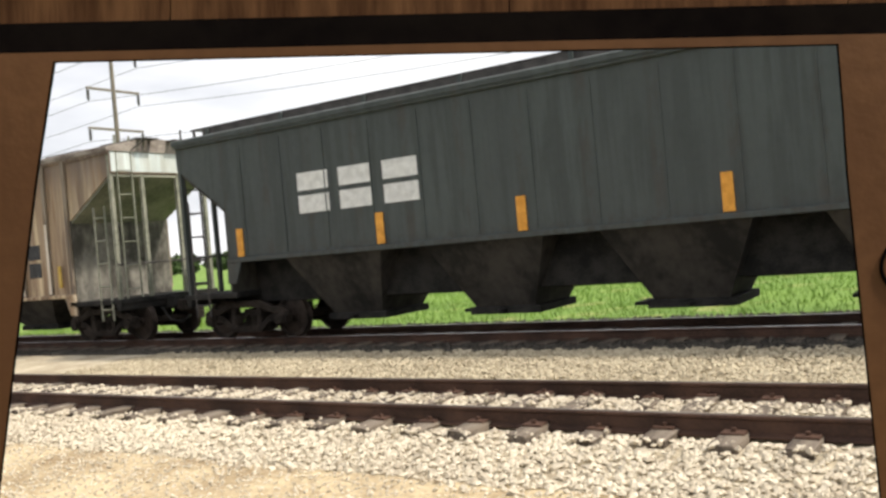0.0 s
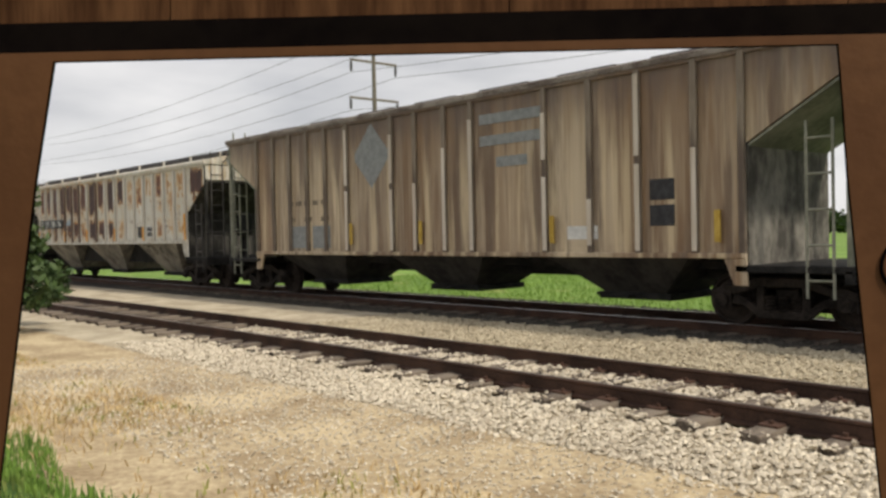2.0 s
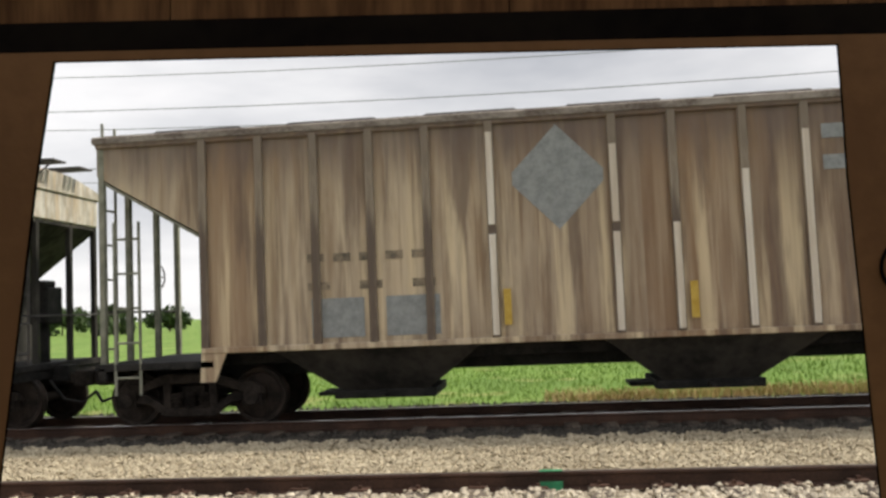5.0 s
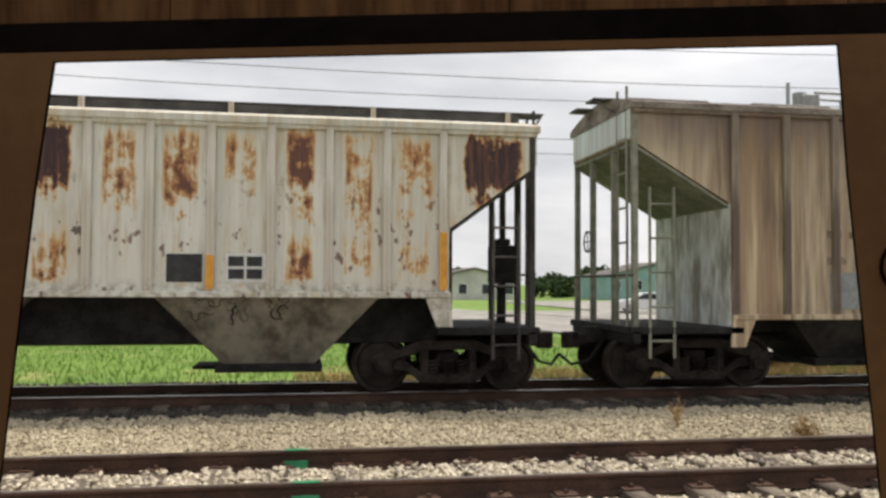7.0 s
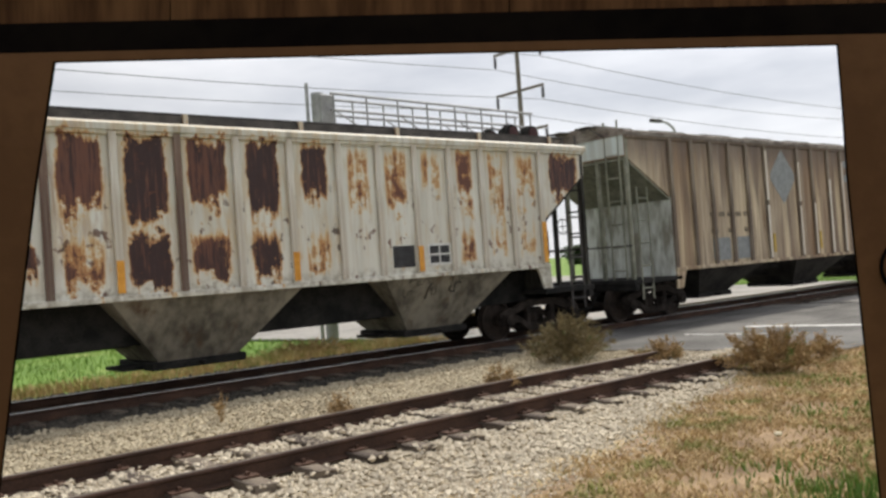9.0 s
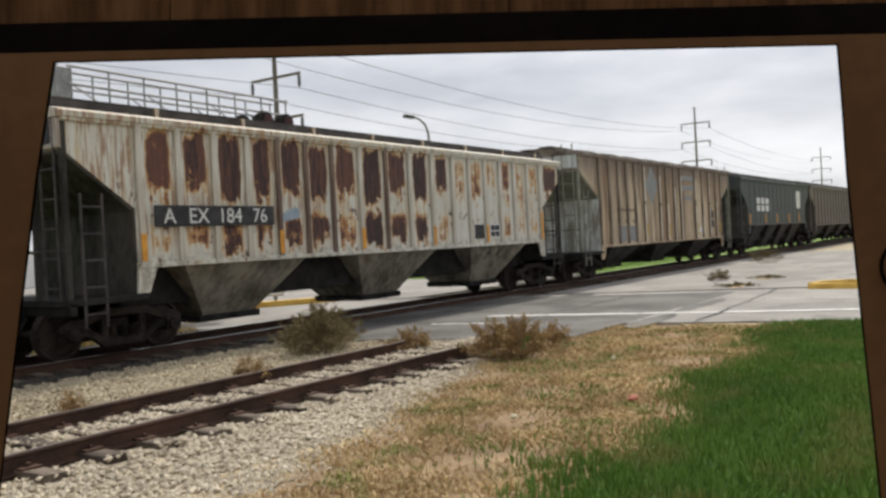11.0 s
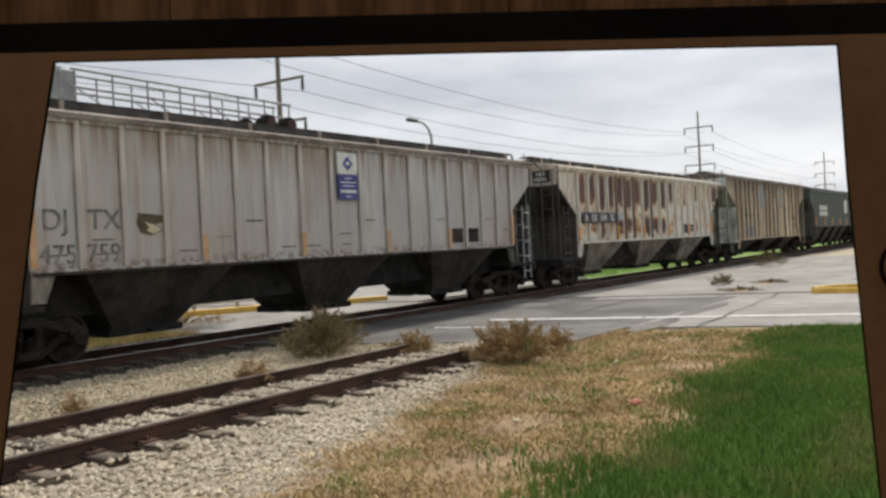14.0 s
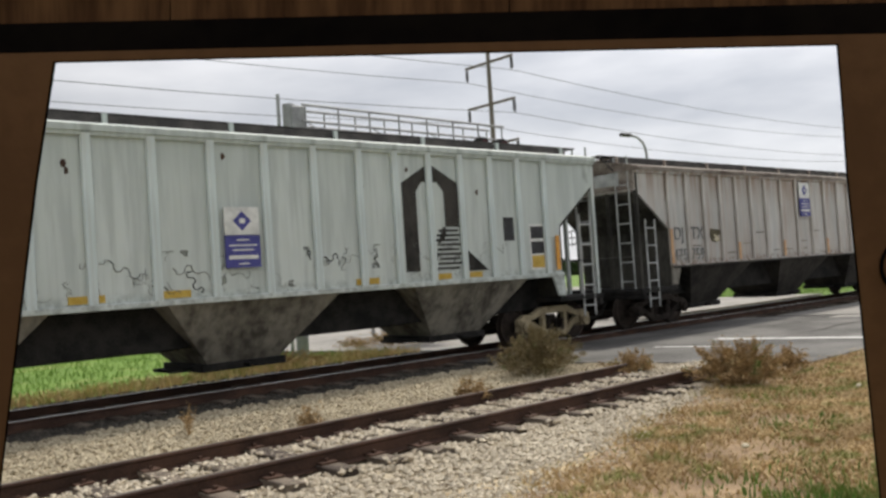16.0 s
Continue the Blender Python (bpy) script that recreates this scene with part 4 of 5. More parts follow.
w00 = wagon("brown drab hopper wagon at the far end of the train", 79.5, 18.9, 1.7, 4.75, "drab", 12, bay_paint="bay_dark")

# tan wagon
TAN_X = (1.81, 2.75, 3.65, 4.55, 5.45, 6.46, 8.35, 9.25, 10.3, 11.2, 13.35, 14.5, 15.62, 16.8, 17.69)
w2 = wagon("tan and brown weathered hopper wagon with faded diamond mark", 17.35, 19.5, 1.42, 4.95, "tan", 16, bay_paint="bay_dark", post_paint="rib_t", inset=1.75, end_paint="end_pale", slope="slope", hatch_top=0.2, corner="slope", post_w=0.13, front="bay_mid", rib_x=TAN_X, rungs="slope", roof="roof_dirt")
part("end_panel", bars((-0.012, 0.003, -1.46, 1.46, 4.36, 4.86)), "rib_m", w2, "pale blue-white end panel")
part("end_panel", bars((19.497, 19.512, -1.46, 1.46, 4.36, 4.86)), "rib_m", w2, "pale blue-white end panel")
for i, z0, z1 in ((5, 1.5, 3.05), (5, 3.2, 4.65), (6, 1.5, 3.0), (6, 3.15, 4.35), (7, 1.5, 3.1), (8, 1.5, 3.85), (9, 1.5, 4.4), (10, 1.5, 3.0), (10, 3.35, 4.3), (11, 1.6, 2.5), (12, 1.5, 3.1), (12, 3.25, 4.75), (13, 1.5, 3.3)):
    x = TAN_X[i]
    part("worn_strip", bars((x - 0.052, x + 0.052, -1.582, -1.562, z0, z1), bevel=0.006), "rib_t2", w2, "bare whitish face of a side post")
dia = bmesh.new()
dc, dz0 = 24.85 - 17.35, 3.90
dia.faces.new([dia.verts.new((dc + a * 0.70, -1.497, dz0 + b * 0.82)) for a, b in ((-1, 0.12), (-1, -0.12), (0, -1), (1, -0.12), (1, 0.12), (0, 1))])
r = bmesh.ops.extrude_face_region(dia, geom=dia.faces[:])
bmesh.ops.translate(dia, verts=[v for v in r["geom"] if isinstance(v, bmesh.types.BMVert)], vec=(0, 0.005, 0))
part("diamond_mark", dia, "haze_blue", w2, "faded pale blue diamond mark")
for k, (z, u) in enumerate(((4.25, 1.9), (3.78, 1.9), (3.3, 0.9))):
    sign(w2, "faded_lettering", 29.75 - 17.35 - u / 2, z, u, 0.22, "haze_blue", "illegible faded blue lettering")
for x in (3.55, 4.75):
    sign(w2, "pale_patch", x, 1.55, 0.85, 0.62, "haze_blue", "pale blue-grey repainted patch")
for k in range(5):
    sign(w2, "stencil_bar", 3.5 + k * 0.42, 2.75, 0.28, 0.13, "stencil", "dark illegible stencil")
    if k % 2 == 0:
        sign(w2, "stencil_bar", 3.5 + k * 0.42, 2.3, 0.36, 0.13, "stencil", "dark illegible stencil")
for z in (1.95, 2.42):
    sign(w2, "notice_panel", 33.2 - 17.35, z, 0.52, 0.38, "ink", "dark square notice panel")
sign(w2, "notice_panel", 31.25 - 17.35, 1.72, 0.75, 0.26, "white", "pale notice panel")
for x in (24.0, 26.8, 30.9, 34.6):
    stripe(w2, x - 17.35, 1.65, 2.2, "yellow")

# rusty white wagon
S3, L3 = -3.05, 18.8
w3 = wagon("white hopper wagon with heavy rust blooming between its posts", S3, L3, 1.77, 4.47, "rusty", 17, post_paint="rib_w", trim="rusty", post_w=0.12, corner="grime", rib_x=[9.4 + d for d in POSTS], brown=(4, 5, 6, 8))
plate_x = 1.80
sign(w3, "number_panel", plate_x, 2.47, 3.05, 0.40, "ink", "black painted number panel", lift=0.072)
for txt, x in (("A", 0.18), ("EX", 0.76), ("184", 1.50), ("76", 2.42)):
    part("lettering", letters(txt, 0.42, "white"), None, w3, at=(plate_x + x, -1.579, 2.53))
sign(w3, "notice_panel", 13.10, 1.95, 0.52, 0.42, "ink", "black notice panel")
sign(w3, "notice_panel", 13.96, 1.95, 0.60, 0.44, "white", "white framed notice", lift=0.001)
for a in (0, 1):
    for b in (0, 1):
        sign(w3, "notice_panel", 14.00 + a * 0.27, 2.0 + b * 0.19, 0.23, 0.15, "ink", lift=0.008)
for i in (0, 4, 7, 10, 13, 17):
    stripe(w3, 9.4 + POSTS[i], 1.85, 2.35 if i < 17 else 2.75)

blue = prism([(5.05, 2.50), (5.35, 2.56), (5.72, 2.62), (5.70, 2.84), (5.40, 2.82), (5.12, 2.66)], -1.500, -1.488)
part("paint_patch", blue, "pale_blue", w3, "pale blue graffiti patch")
part("brake_valve", bars((L3 - 0.42, L3 - 0.02, -0.28, 0.24, 1.95, 2.62), (L3 - 0.3, L3 - 0.15, -0.08, 0.06, 1.2, 1.95), (L3 - 0.34, L3 - 0.1, -0.2, 0.16, 2.62, 2.74), bevel=0.03), "black", w3, "black brake valve box on the end platform")
part("end_panel", bars((-0.012, 0.003, -1.46, 1.46, 3.86, 4.36)), "rib_g", w3, "pale grey upper end panel")
plate = part("end_panel", bars((-0.02, 0.005, -1.25, -0.55, 3.92, 4.36)), "ink", w3, "black number panel on the wagon end")
for txt, z in (("AEX", 4.17), ("18476", 3.98)):
    t = part("lettering", letters(txt, 0.2, "white"), None, plate, at=(-0.026, -0.68 if txt == "AEX" else -0.58, z))
    t.rotation_euler = (0, 0, radians(-90))

rng = random.Random(9)
for k in range(9):
    x, q, a, pts = 13.35 + 0.19 * k, rng.uniform(0.10, 0.25), rng.uniform(0, 6), []
    for i in range(9):
        a += rng.choice((-1, 1)) * rng.uniform(0.7, 1.8)
        x, q = x + 0.07 * math.cos(a) + 0.012, min(max(q + 0.07 * math.sin(a), 0.05), 0.42)
        pts.append((x, -1.48 + 0.73 * q - 0.004, 1.77 - 1.11 * q - 0.003))
    part("graffiti", tube(pts, rng.choice((0.008, 0.014)), 4), "bay_dark", w3, "black spray scrawl on the hopper")
# light grey wagon
S4, L4 = -23.6, 18.6
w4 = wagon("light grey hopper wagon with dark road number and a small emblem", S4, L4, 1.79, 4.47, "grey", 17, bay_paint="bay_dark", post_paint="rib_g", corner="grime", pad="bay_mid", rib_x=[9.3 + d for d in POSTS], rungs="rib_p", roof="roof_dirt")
part("end_panel", bars((-0.012, 0.003, -1.45, 1.45, 3.88, 4.40)), "roof_dirt", w4, "dark brown end panel")
part("end_panel", bars((-0.02, -0.012, -1.0, -0.2, 4.02, 4.36)), "rib_p", w4, "pale number panel on the wagon end")
words(w4, "DJ", 1.62, 2.50, 0.50, "faded_ink"), words(w4, "TX", 2.47, 2.50, 0.50, "faded_ink")
words(w4, "475", 1.56, 1.93, 0.46, "faded_ink"), words(w4, "759", 2.42, 1.93, 0.46, "faded_ink")
part("sill_flange", bars((1.4, L4 - 1.4, -1.588, -1.572, 1.735, 1.79), bevel=0.004), "bay_dark", w4, "grime-blackened edge of the side sill")
emblem(w4, 8.98, 3.12, 0.70)
patch = part("paint_patch", prism([(3.50, 2.78), (4.05, 2.74), (4.08, 2.62), (3.86, 2.58), (4.02, 2.46), (3.78, 2.38), (3.55, 2.42), (3.46, 2.6)], -1.508, -1.49), "olive", w4, "dark olive painted bird-like patch")
part("paint_patch", prism([(3.62, 2.62), (3.85, 2.56), (4.0, 2.47), (3.80, 2.40), (3.66, 2.46), (3.72, 2.53)], -1.512, -1.507), "cream", patch, "cream painted streak")
for x in (13.78, 14.62):
    sign(w4, "notice_panel", x, 1.98, 0.6, 0.40, "bay_dark", "dark notice panel")
for i in (0, 4, 7, 10, 13, 17):
    stripe(w4, 9.3 + POSTS[i], 1.86, 2.36 if 0 < i < 17 else 2.8, "faded orange")
for i in range(16):
    x = 9.3 + random.choice(POSTS[:-1]) + random.uniform(0.15, 0.45)
    sign(w4, "stencil_bar", x, random.choice((2.05, 2.3, 2.62)), random.uniform(0.25, 0.5), 0.03, "bay", "small illegible stencil")

# pale mint wagon
S5, L5 = -44.2, 18.9
w5 = wagon("pale mint-white hopper wagon scrawled with faint graffiti", S5, L5, 1.79, 4.60, "mint", 17, bay_paint="bay_mid", frame_mesh=TAN_FRAME, post_w=0.15, post_paint="rib_m", rib_x=[9.12 + d for d in POSTS], rungs="rib_p")
emblem(w5, 8.78, 2.30, 0.66)
arch_x = 12.75
for prof in (
    [(0, 2.05), (0, 3.85), (0.74, 4.27), (1.5, 3.88), (1.5, 2.95), (1.12, 2.95), (1.12, 3.68), (0.95, 3.88), (0.52, 3.88), (0.36, 3.68), (0.36, 2.05)],
    [(1.70, 2.0), (2.30, 2.0), (1.72, 2.44)],
    [(0.86, 2.55), (1.05, 2.95), (1.12, 2.95), (1.12, 2.75)],
):
    part("paint_patch", prism([(arch_x + a, b) for a, b in prof], -1.502, -1.488), "bay_dark", w5, "dark grey painted-over lettering")
sign(w5, "notice_panel", 15.6, 2.62, 0.32, 0.52, "ink", "dark notice panel")
for z, m in ((2.65, "ink"), (2.30, "ink"), (1.98, "yellow")):
    sign(w5, "notice_panel", 16.47, z, 0.42, 0.28, m, "small notice panel")
sign(w5, "notice_frame", 16.43, 1.93, 0.50, 1.05, "white", "white backing panel", d=0.006)
stripe(w5, 17.30, 1.9, 2.7)
for x in (6.2, 7.6, 11.5, 13.4, 14.3):
    sign(w5, "reflector", x, 1.86, 0.55, 0.12, "yellow", "yellow reflective strip")
for k in range(18):
    z = 2.06 + k * 0.098
    x0, x1 = (0.80 + 0.06 * (k % 3), 1.46 + 0.07 * (k % 2)) if k < 9 else (1.40, 1.60 + 0.06 * (k % 2))
    part("paint_patch", bars((arch_x + x0, arch_x + x1, -1.4985, -1.489, z, z + 0.052)), "bay_dark", w5, "dark horizontal paint stripe")
rng = random.Random(5)
for k in range(34):
    x0, z0 = 2.3 + k * 0.39 + rng.uniform(-0.1, 0.1), rng.uniform(2.05, 2.35)
    for row in range(rng.choice((1, 1, 2, 3))):
        x, z, a, turn, pts = x0, z0 + row * 0.15, rng.uniform(0, 6), rng.choice((-1.0, 1.0)), []
        for i in range(15):
            a += turn * rng.uniform(0.5, 1.6)
            if i % 3 == 2:
                turn = -turn
            x += 0.055 * math.cos(a) + 0.016
            z = min(max(z + 0.065 * math.sin(a), 1.93), 2.62)
            pts.append((x, -1.497, z))
        part("graffiti", tube(pts, rng.choice((0.004, 0.006, 0.010)), 4), rng.choice(("scrawl", "scrawl", "ink")), w5, "thin black graffiti scrawl")
for k in range(14):
    x, z = rng.uniform(2, 17), rng.uniform(2.6, 4.3)
    part("rust_spot", prism([(x + 0.05 * math.cos(q * 1.05) * rng.uniform(0.6, 1.2), z + 0.07 * math.sin(q * 1.05) * rng.uniform(0.6, 1.3)) for q in range(6)], -1.4945, -1.486), "rail", w5, "small dark rust spot")
WAGONS = (w00, w0, w1, w2, w3, w4, w5)

# train position along the track over time
TRAVEL = [(0.0, -54.6), (0.5, -51.5), (1.0, -48.6), (2.0, -42.4), (3.0, -35.95), (3.5, -32.86), (4.0, -29.9), (4.5, -27.2), (5.0, -24.5), (7.5, -9.0), (8.0, -6.23), (8.5, -3.24), (9.0, -0.16), (9.5, 2.82), (10.0, 5.72), (12.5, 20.65), (13.5, 27.0), (14.5, 33.05), (15.0, 36.3), (15.5, 39.4), (16.0, 42.38)]


# ---------- behind the train ----------
def mast_pole(x, y, h, arms, label, thick=0.22):
    p = tagged(new("utility_pole"), label, "utility pole", "poles of the power line")
    p.location = (x, y, 0)
    part("shaft", tube([(0, 0, -0.3), (0, 0, h * 0.5), (0, 0, h)], thick, 10, r_end=thick * 0.55), "pole", p)
    for z, w in arms:
        arm = part("crossarm", bars((-0.07, 0.07, -w, w, z - 0.08, z + 0.08), bevel=0.01), "pole", p)
        for y0 in (-w + 0.1, w - 0.1):
            bm = lathe([(0.02, 0)] + [(r, 0.05 * (i + 1)) for i, r in enumerate((0.13, 0.06) * 7)] + [(0.02, 0.8)], 8)
            bmesh.ops.rotate(bm, verts=bm.verts, cent=(0, 0, 0), matrix=Matrix.Rotation(radians(-90), 3, "X"))
            bmesh.ops.translate(bm, verts=bm.verts, vec=(0, y0, z - 0.12))
            part("insulator", bm, "dark_steel", arm, "string of dark insulator discs")
    return p


ARMS = ((17.6, 2.2), (14.8, 2.2), (12.0, 2.3))
LOW_ARMS = ((15.9, 2.2), (13.1, 2.2), (10.4, 2.3))       # the pole by the road
POLE_Y = 40.0
POLE_X = (-144.0, -52.0, 40.9, 128.6, 226.0)
for x in POLE_X:
    mast_pole(x, POLE_Y, 20.0, LOW_ARMS if x == 40.9 else ARMS, "tall weathered power pole with three crossarms")
for (z, w), (low_z, _) in zip(ARMS, LOW_ARMS):
    for s in (-1, 1):
        c = tagged(new("power_cable"), "thin grey power cable slung between the poles", "cable", "power cables")
        pts = []
        for a, b in zip(POLE_X, POLE_X[1:]):
            for i in range(12):
                u = i / 12
                za, zb = (low_z if q == 40.9 else z for q in (a, b))
                pts.append((a + (b - a) * u, POLE_Y + s * (w - 0.1), za + (zb - za) * u - 0.95 - 6.4 * u * (1 - u)))
        pts.append((POLE_X[-1], POLE_Y + s * (w - 0.1), z - 0.95))
        part("strand", tube(pts, 0.022, 4), "wire", c)

# signal cantilever with a railed walkway over the road
can = tagged(new("signal_cantilever"), "grey steel crossing-signal cantilever with a railed walkway", "signal")
CY, CX0, CX1, CZ = 20.0, 12.6, 20.6, 5.85
can.location = (CX0, CY, 0)
CL = CX1 - CX0
part("mast", tube([(0, 0, -0.1), (0, 0, CZ + 1.0)], 0.17, 14), "steel", can)
part("mast", tube([(-0.32, 0, 0), (-0.32, 0, CZ + 1.25)], 0.05, 8), "steel", can)
part("cabinet", bars((-0.05, 0.42, -0.22, 0.22, CZ - 0.15, CZ + 0.95), bevel=0.03), "steel", can)
for y in (-0.35, 0.35):
    for z in (0.0, 0.5, 0.95):
        part("rail", tube([(0.2, y, CZ + z), (CL, y, CZ + z - 0.10)], 0.035, 6), "steel", can)
    for i in range(8):
        x = 0.3 + (CL - 0.4) * i / 7
        part("stanchion", tube([(x, y, CZ), (x, y, CZ + 0.9)], 0.028, 6), "steel", can)
    for i in range(4):
        x = 0.3 + (CL - 0.4) * (i * 2) / 7
        part("brace", tube([(x, y, CZ + 0.5), (x + 0.95, y, CZ)], 0.022, 5), "steel", can)
part("walkway", bars((0.2, CL, -0.33, 0.33, CZ - 0.06, CZ - 0.02)), "steel", can)
for x in (CL - 1.25, CL - 0.35):
    for y in (-0.5, 0.5):
        hd = part("lamp_head", lathe([(0.05, -0.2), (0.28, -0.15), (0.30, 0.05), (0.22, 0.3), (0.12, 0.36)], 16, None, (x, y, CZ + 0.12)), "black", can, "black round signal lamp")
        part("lens", lathe([(0.02, 0.0), (0.2, 0.01), (0.2, 0.03)], 16, None, (x, y - 0.22, CZ + 0.12)), "glass_dark", hd)
    part("lamp_bracket", bars((x - 0.04, x + 0.04, -0.5, 0.5, CZ - 0.05, CZ + 0.03)), "black", can)

# flashing lamps on the cantilever's own mast
part("lamp_bracket", bars((-0.62, 0.72, -0.30, -0.22, 3.30, 3.38), bevel=0.01), "black", can)
for x, m in ((-0.35, "glass_dark"), (0.68, "glow_red")):
    hd = part("lamp_head", lathe([(0.02, 0.10), (0.16, 0.10), (0.30, 0.02), (0.31, -0.02), (0.13, -0.05), (0.14, -0.26), (0.12, -0.26), (0.11, -0.06)], 20, None, (x, -0.34, 3.36)), "black", can, "black round signal target with a hood")
    part("lens", lathe([(0.005, -0.075), (0.06, -0.07), (0.105, -0.052)], 16, None, (x, -0.34, 3.36)), m, hd, "red signal lens")

# low white guard rail on the island behind the crossing
guard = tagged(new("guard_rail"), "low white steel guard rail behind the yellow kerb", "guard rail")
guard.matrix_world = pose(17.4, 23.7, 0.0, 0, 0, -22)
for x in (0.3, 1.8, 3.3, 4.8):
    part("post", bars((x - 0.06, x + 0.06, -0.05, 0.05, -0.05, 0.50), bevel=0.01), "steel", guard)
part("beam", run([(-0.08, 0.30), (-0.11, 0.36), (-0.07, 0.42), (-0.11, 0.48), (-0.08, 0.54), (-0.055, 0.54), (-0.055, 0.30)], 0.0, 5.1), "white", guard, "white corrugated beam")

# street lamp with a curved arm
lamp = tagged(new("street_lamp"), "grey street lamp with a hooked arm", "street lamp")
lamp.location = (41.05, 28.2, 0)
part("post", tube([(0, 0, -0.1), (0, 0, 4), (0, 0, 7.8)], 0.12, 10, r_end=0.085), "steel", lamp)
part("arm", tube([(0, 0, 7.7), (-0.05, 0, 8.2), (-0.3, 0, 8.65), (-0.8, 0, 8.9), (-1.5, 0, 8.98)], 0.08, 8, r_end=0.06), "steel", lamp)
part("lamp_head", bars((-2.3, -1.4, -0.14, 0.14, 8.88, 9.06), bevel=0.05), "dark_steel", lamp)
# crossing signal by the road
sig = tagged(new("crossing_signal"), "black crossing signal lamps on a grey mast", "signal")
sig.location = (57.0, 7.7, 0)
part("mast", tube([(0, 0, 0), (0, 0, 5.2)], 0.08, 10), "steel", sig)
for y in (-0.45, 0.45):
    part("lamp_head", lathe([(0.05, -0.2), (0.25, -0.15), (0.28, 0.05), (0.22, 0.12)], 16, None, (0, y, 4.6)), "black", sig)
part("lamp_bracket", bars((-0.05, 0.05, -0.5, 0.5, 4.55, 4.65)), "black", sig)
part("sign_board", bars((-0.03, 0.03, -0.7, 0.7, 5.0, 5.2), bevel=0.01), "white", sig)


def house(x, y, w, d, h, wall, label, turn=0):
    hs = tagged(new("house"), label, "house", "houses beyond the grass")
    hs.matrix_world = pose(x, y, 0, 0, 0, turn)
    part("wall", bars((0, w, 0, d, -0.2, h)), wall, hs)
    part("roof", prism([(-0.4, h - 0.1), (w / 2, h + w * 0.12), (w + 0.4, h - 0.1), (w / 2, h + w * 0.12 - 0.25)], -0.4, d + 0.4), "roofing", hs)
    part("gable", prism([(0, h), (w / 2, h + w * 0.1), (w, h)], 0.02, d - 0.02), wall, hs)
    for i in range(max(2, int(w / 3))):
        cx = w * (i + 0.5) / max(2, int(w / 3))
        wi = part("window", bars((cx - 0.5, cx + 0.5, -0.06, 0.02, h - 1.9, h - 0.7)), "window", hs)
        part("frame", bars((cx - 0.58, cx + 0.58, -0.04, 0.0, h - 1.98, h - 1.9), (cx - 0.58, cx + 0.58, -0.04, 0.0, h - 0.7, h - 0.62), (cx - 0.58, cx - 0.5, -0.04, 0.0, h - 1.9, h - 0.7), (cx + 0.5, cx + 0.58, -0.04, 0.0, h - 1.9, h - 0.7)), "white", wi)
    return hs


house(40, 108, 15, 10, 3.2, "teal", "long teal sided workshop with a dark roof")
house(16, 106, 12, 9, 2.6, "wall", "low pale sided house with a dark shingle roof")
house(-34, 112, 12, 9, 2.6, "wall", "low pale sided house with a dark shingle roof")
house(64, 104, 11, 9, 2.6, "wall", "low pale sided house with a dark shingle roof")


def parked_car(x, y, turn):
    c = tagged(new("parked_car"), "white car parked beyond the grass", "car")
    c.matrix_world = pose(x, y, 0, 0, 0, turn)
    bm = prism([(-2.2, 0.35), (-2.25, 0.75), (-2.0, 0.92), (-1.3, 0.95), (-0.6, 1.42), (0.8, 1.45), (1.5, 0.98), (2.1, 0.88), (2.2, 0.55), (2.1, 0.35)], -0.85, 0.85)
    bmesh.ops.bevel(bm, geom=bm.edges[:], offset=0.05, segments=2, affect="EDGES")
    part("body", bm, "car_w", c)
    part("side_window", prism([(-1.1, 0.98), (-0.55, 1.34), (0.75, 1.36), (1.25, 1.0)], -0.87, -0.84), "window", c)
    for q in (-1.4, 1.35):
        for y0 in (-0.75, 0.75):
            wh = part("wheel", lathe([(0.1, -0.1), (0.31, -0.1), (0.33, 0), (0.31, 0.1), (0.1, 0.1)], 18, None, (q, y0, 0.33)), "tyre", c)
            part("rim", lathe([(0.02, -0.115), (0.2, -0.11), (0.2, 0.0)], 14, None, (q, y0, 0.33)), "steel", wh)
    return c


parked_car(33, 70, 8)
parked_car(-22, 78, -5)
parked_car(29, 62, 4)
parked_car(23.5, 55, -12)


def parked_van(x, y, turn):
    c = tagged(new("parked_van"), "white panel van parked on the concrete lot", "van")
    c.matrix_world = pose(x, y, 0.05, 0, 0, turn)
    bm = prism([(-2.6, 0.4), (-2.65, 2.1), (-2.5, 2.25), (1.1, 2.25), (1.75, 1.35), (2.5, 1.15), (2.6, 0.7), (2.55, 0.4)], -0.95, 0.95)
    bmesh.ops.bevel(bm, geom=bm.edges[:], offset=0.06, segments=2, affect="EDGES")
    part("body", bm, "car_w", c)
    part("side_window", prism([(0.35, 1.38), (0.35, 1.95), (1.08, 1.95), (1.55, 1.38)], -0.965, -0.94), "window", c)
    part("windscreen", prism([(1.22, 2.12), (1.80, 1.36), (1.74, 1.34), (1.16, 2.1)], -0.8, 0.8), "window", c)
    for q in (-1.7, 1.65):
        for y0 in (-0.85, 0.85):
            wh = part("wheel", lathe([(0.1, -0.1), (0.33, -0.1), (0.36, 0), (0.33, 0.1), (0.1, 0.1)], 18, None, (q, y0, 0.36)), "tyre", c)
            part("rim", lathe([(0.02, -0.115), (0.2, -0.11), (0.2, 0.0)], 14, None, (q, y0, 0.36)), "steel", wh)


parked_van(34.5, 61, 3)
parked_van(27.5, 47, -6)


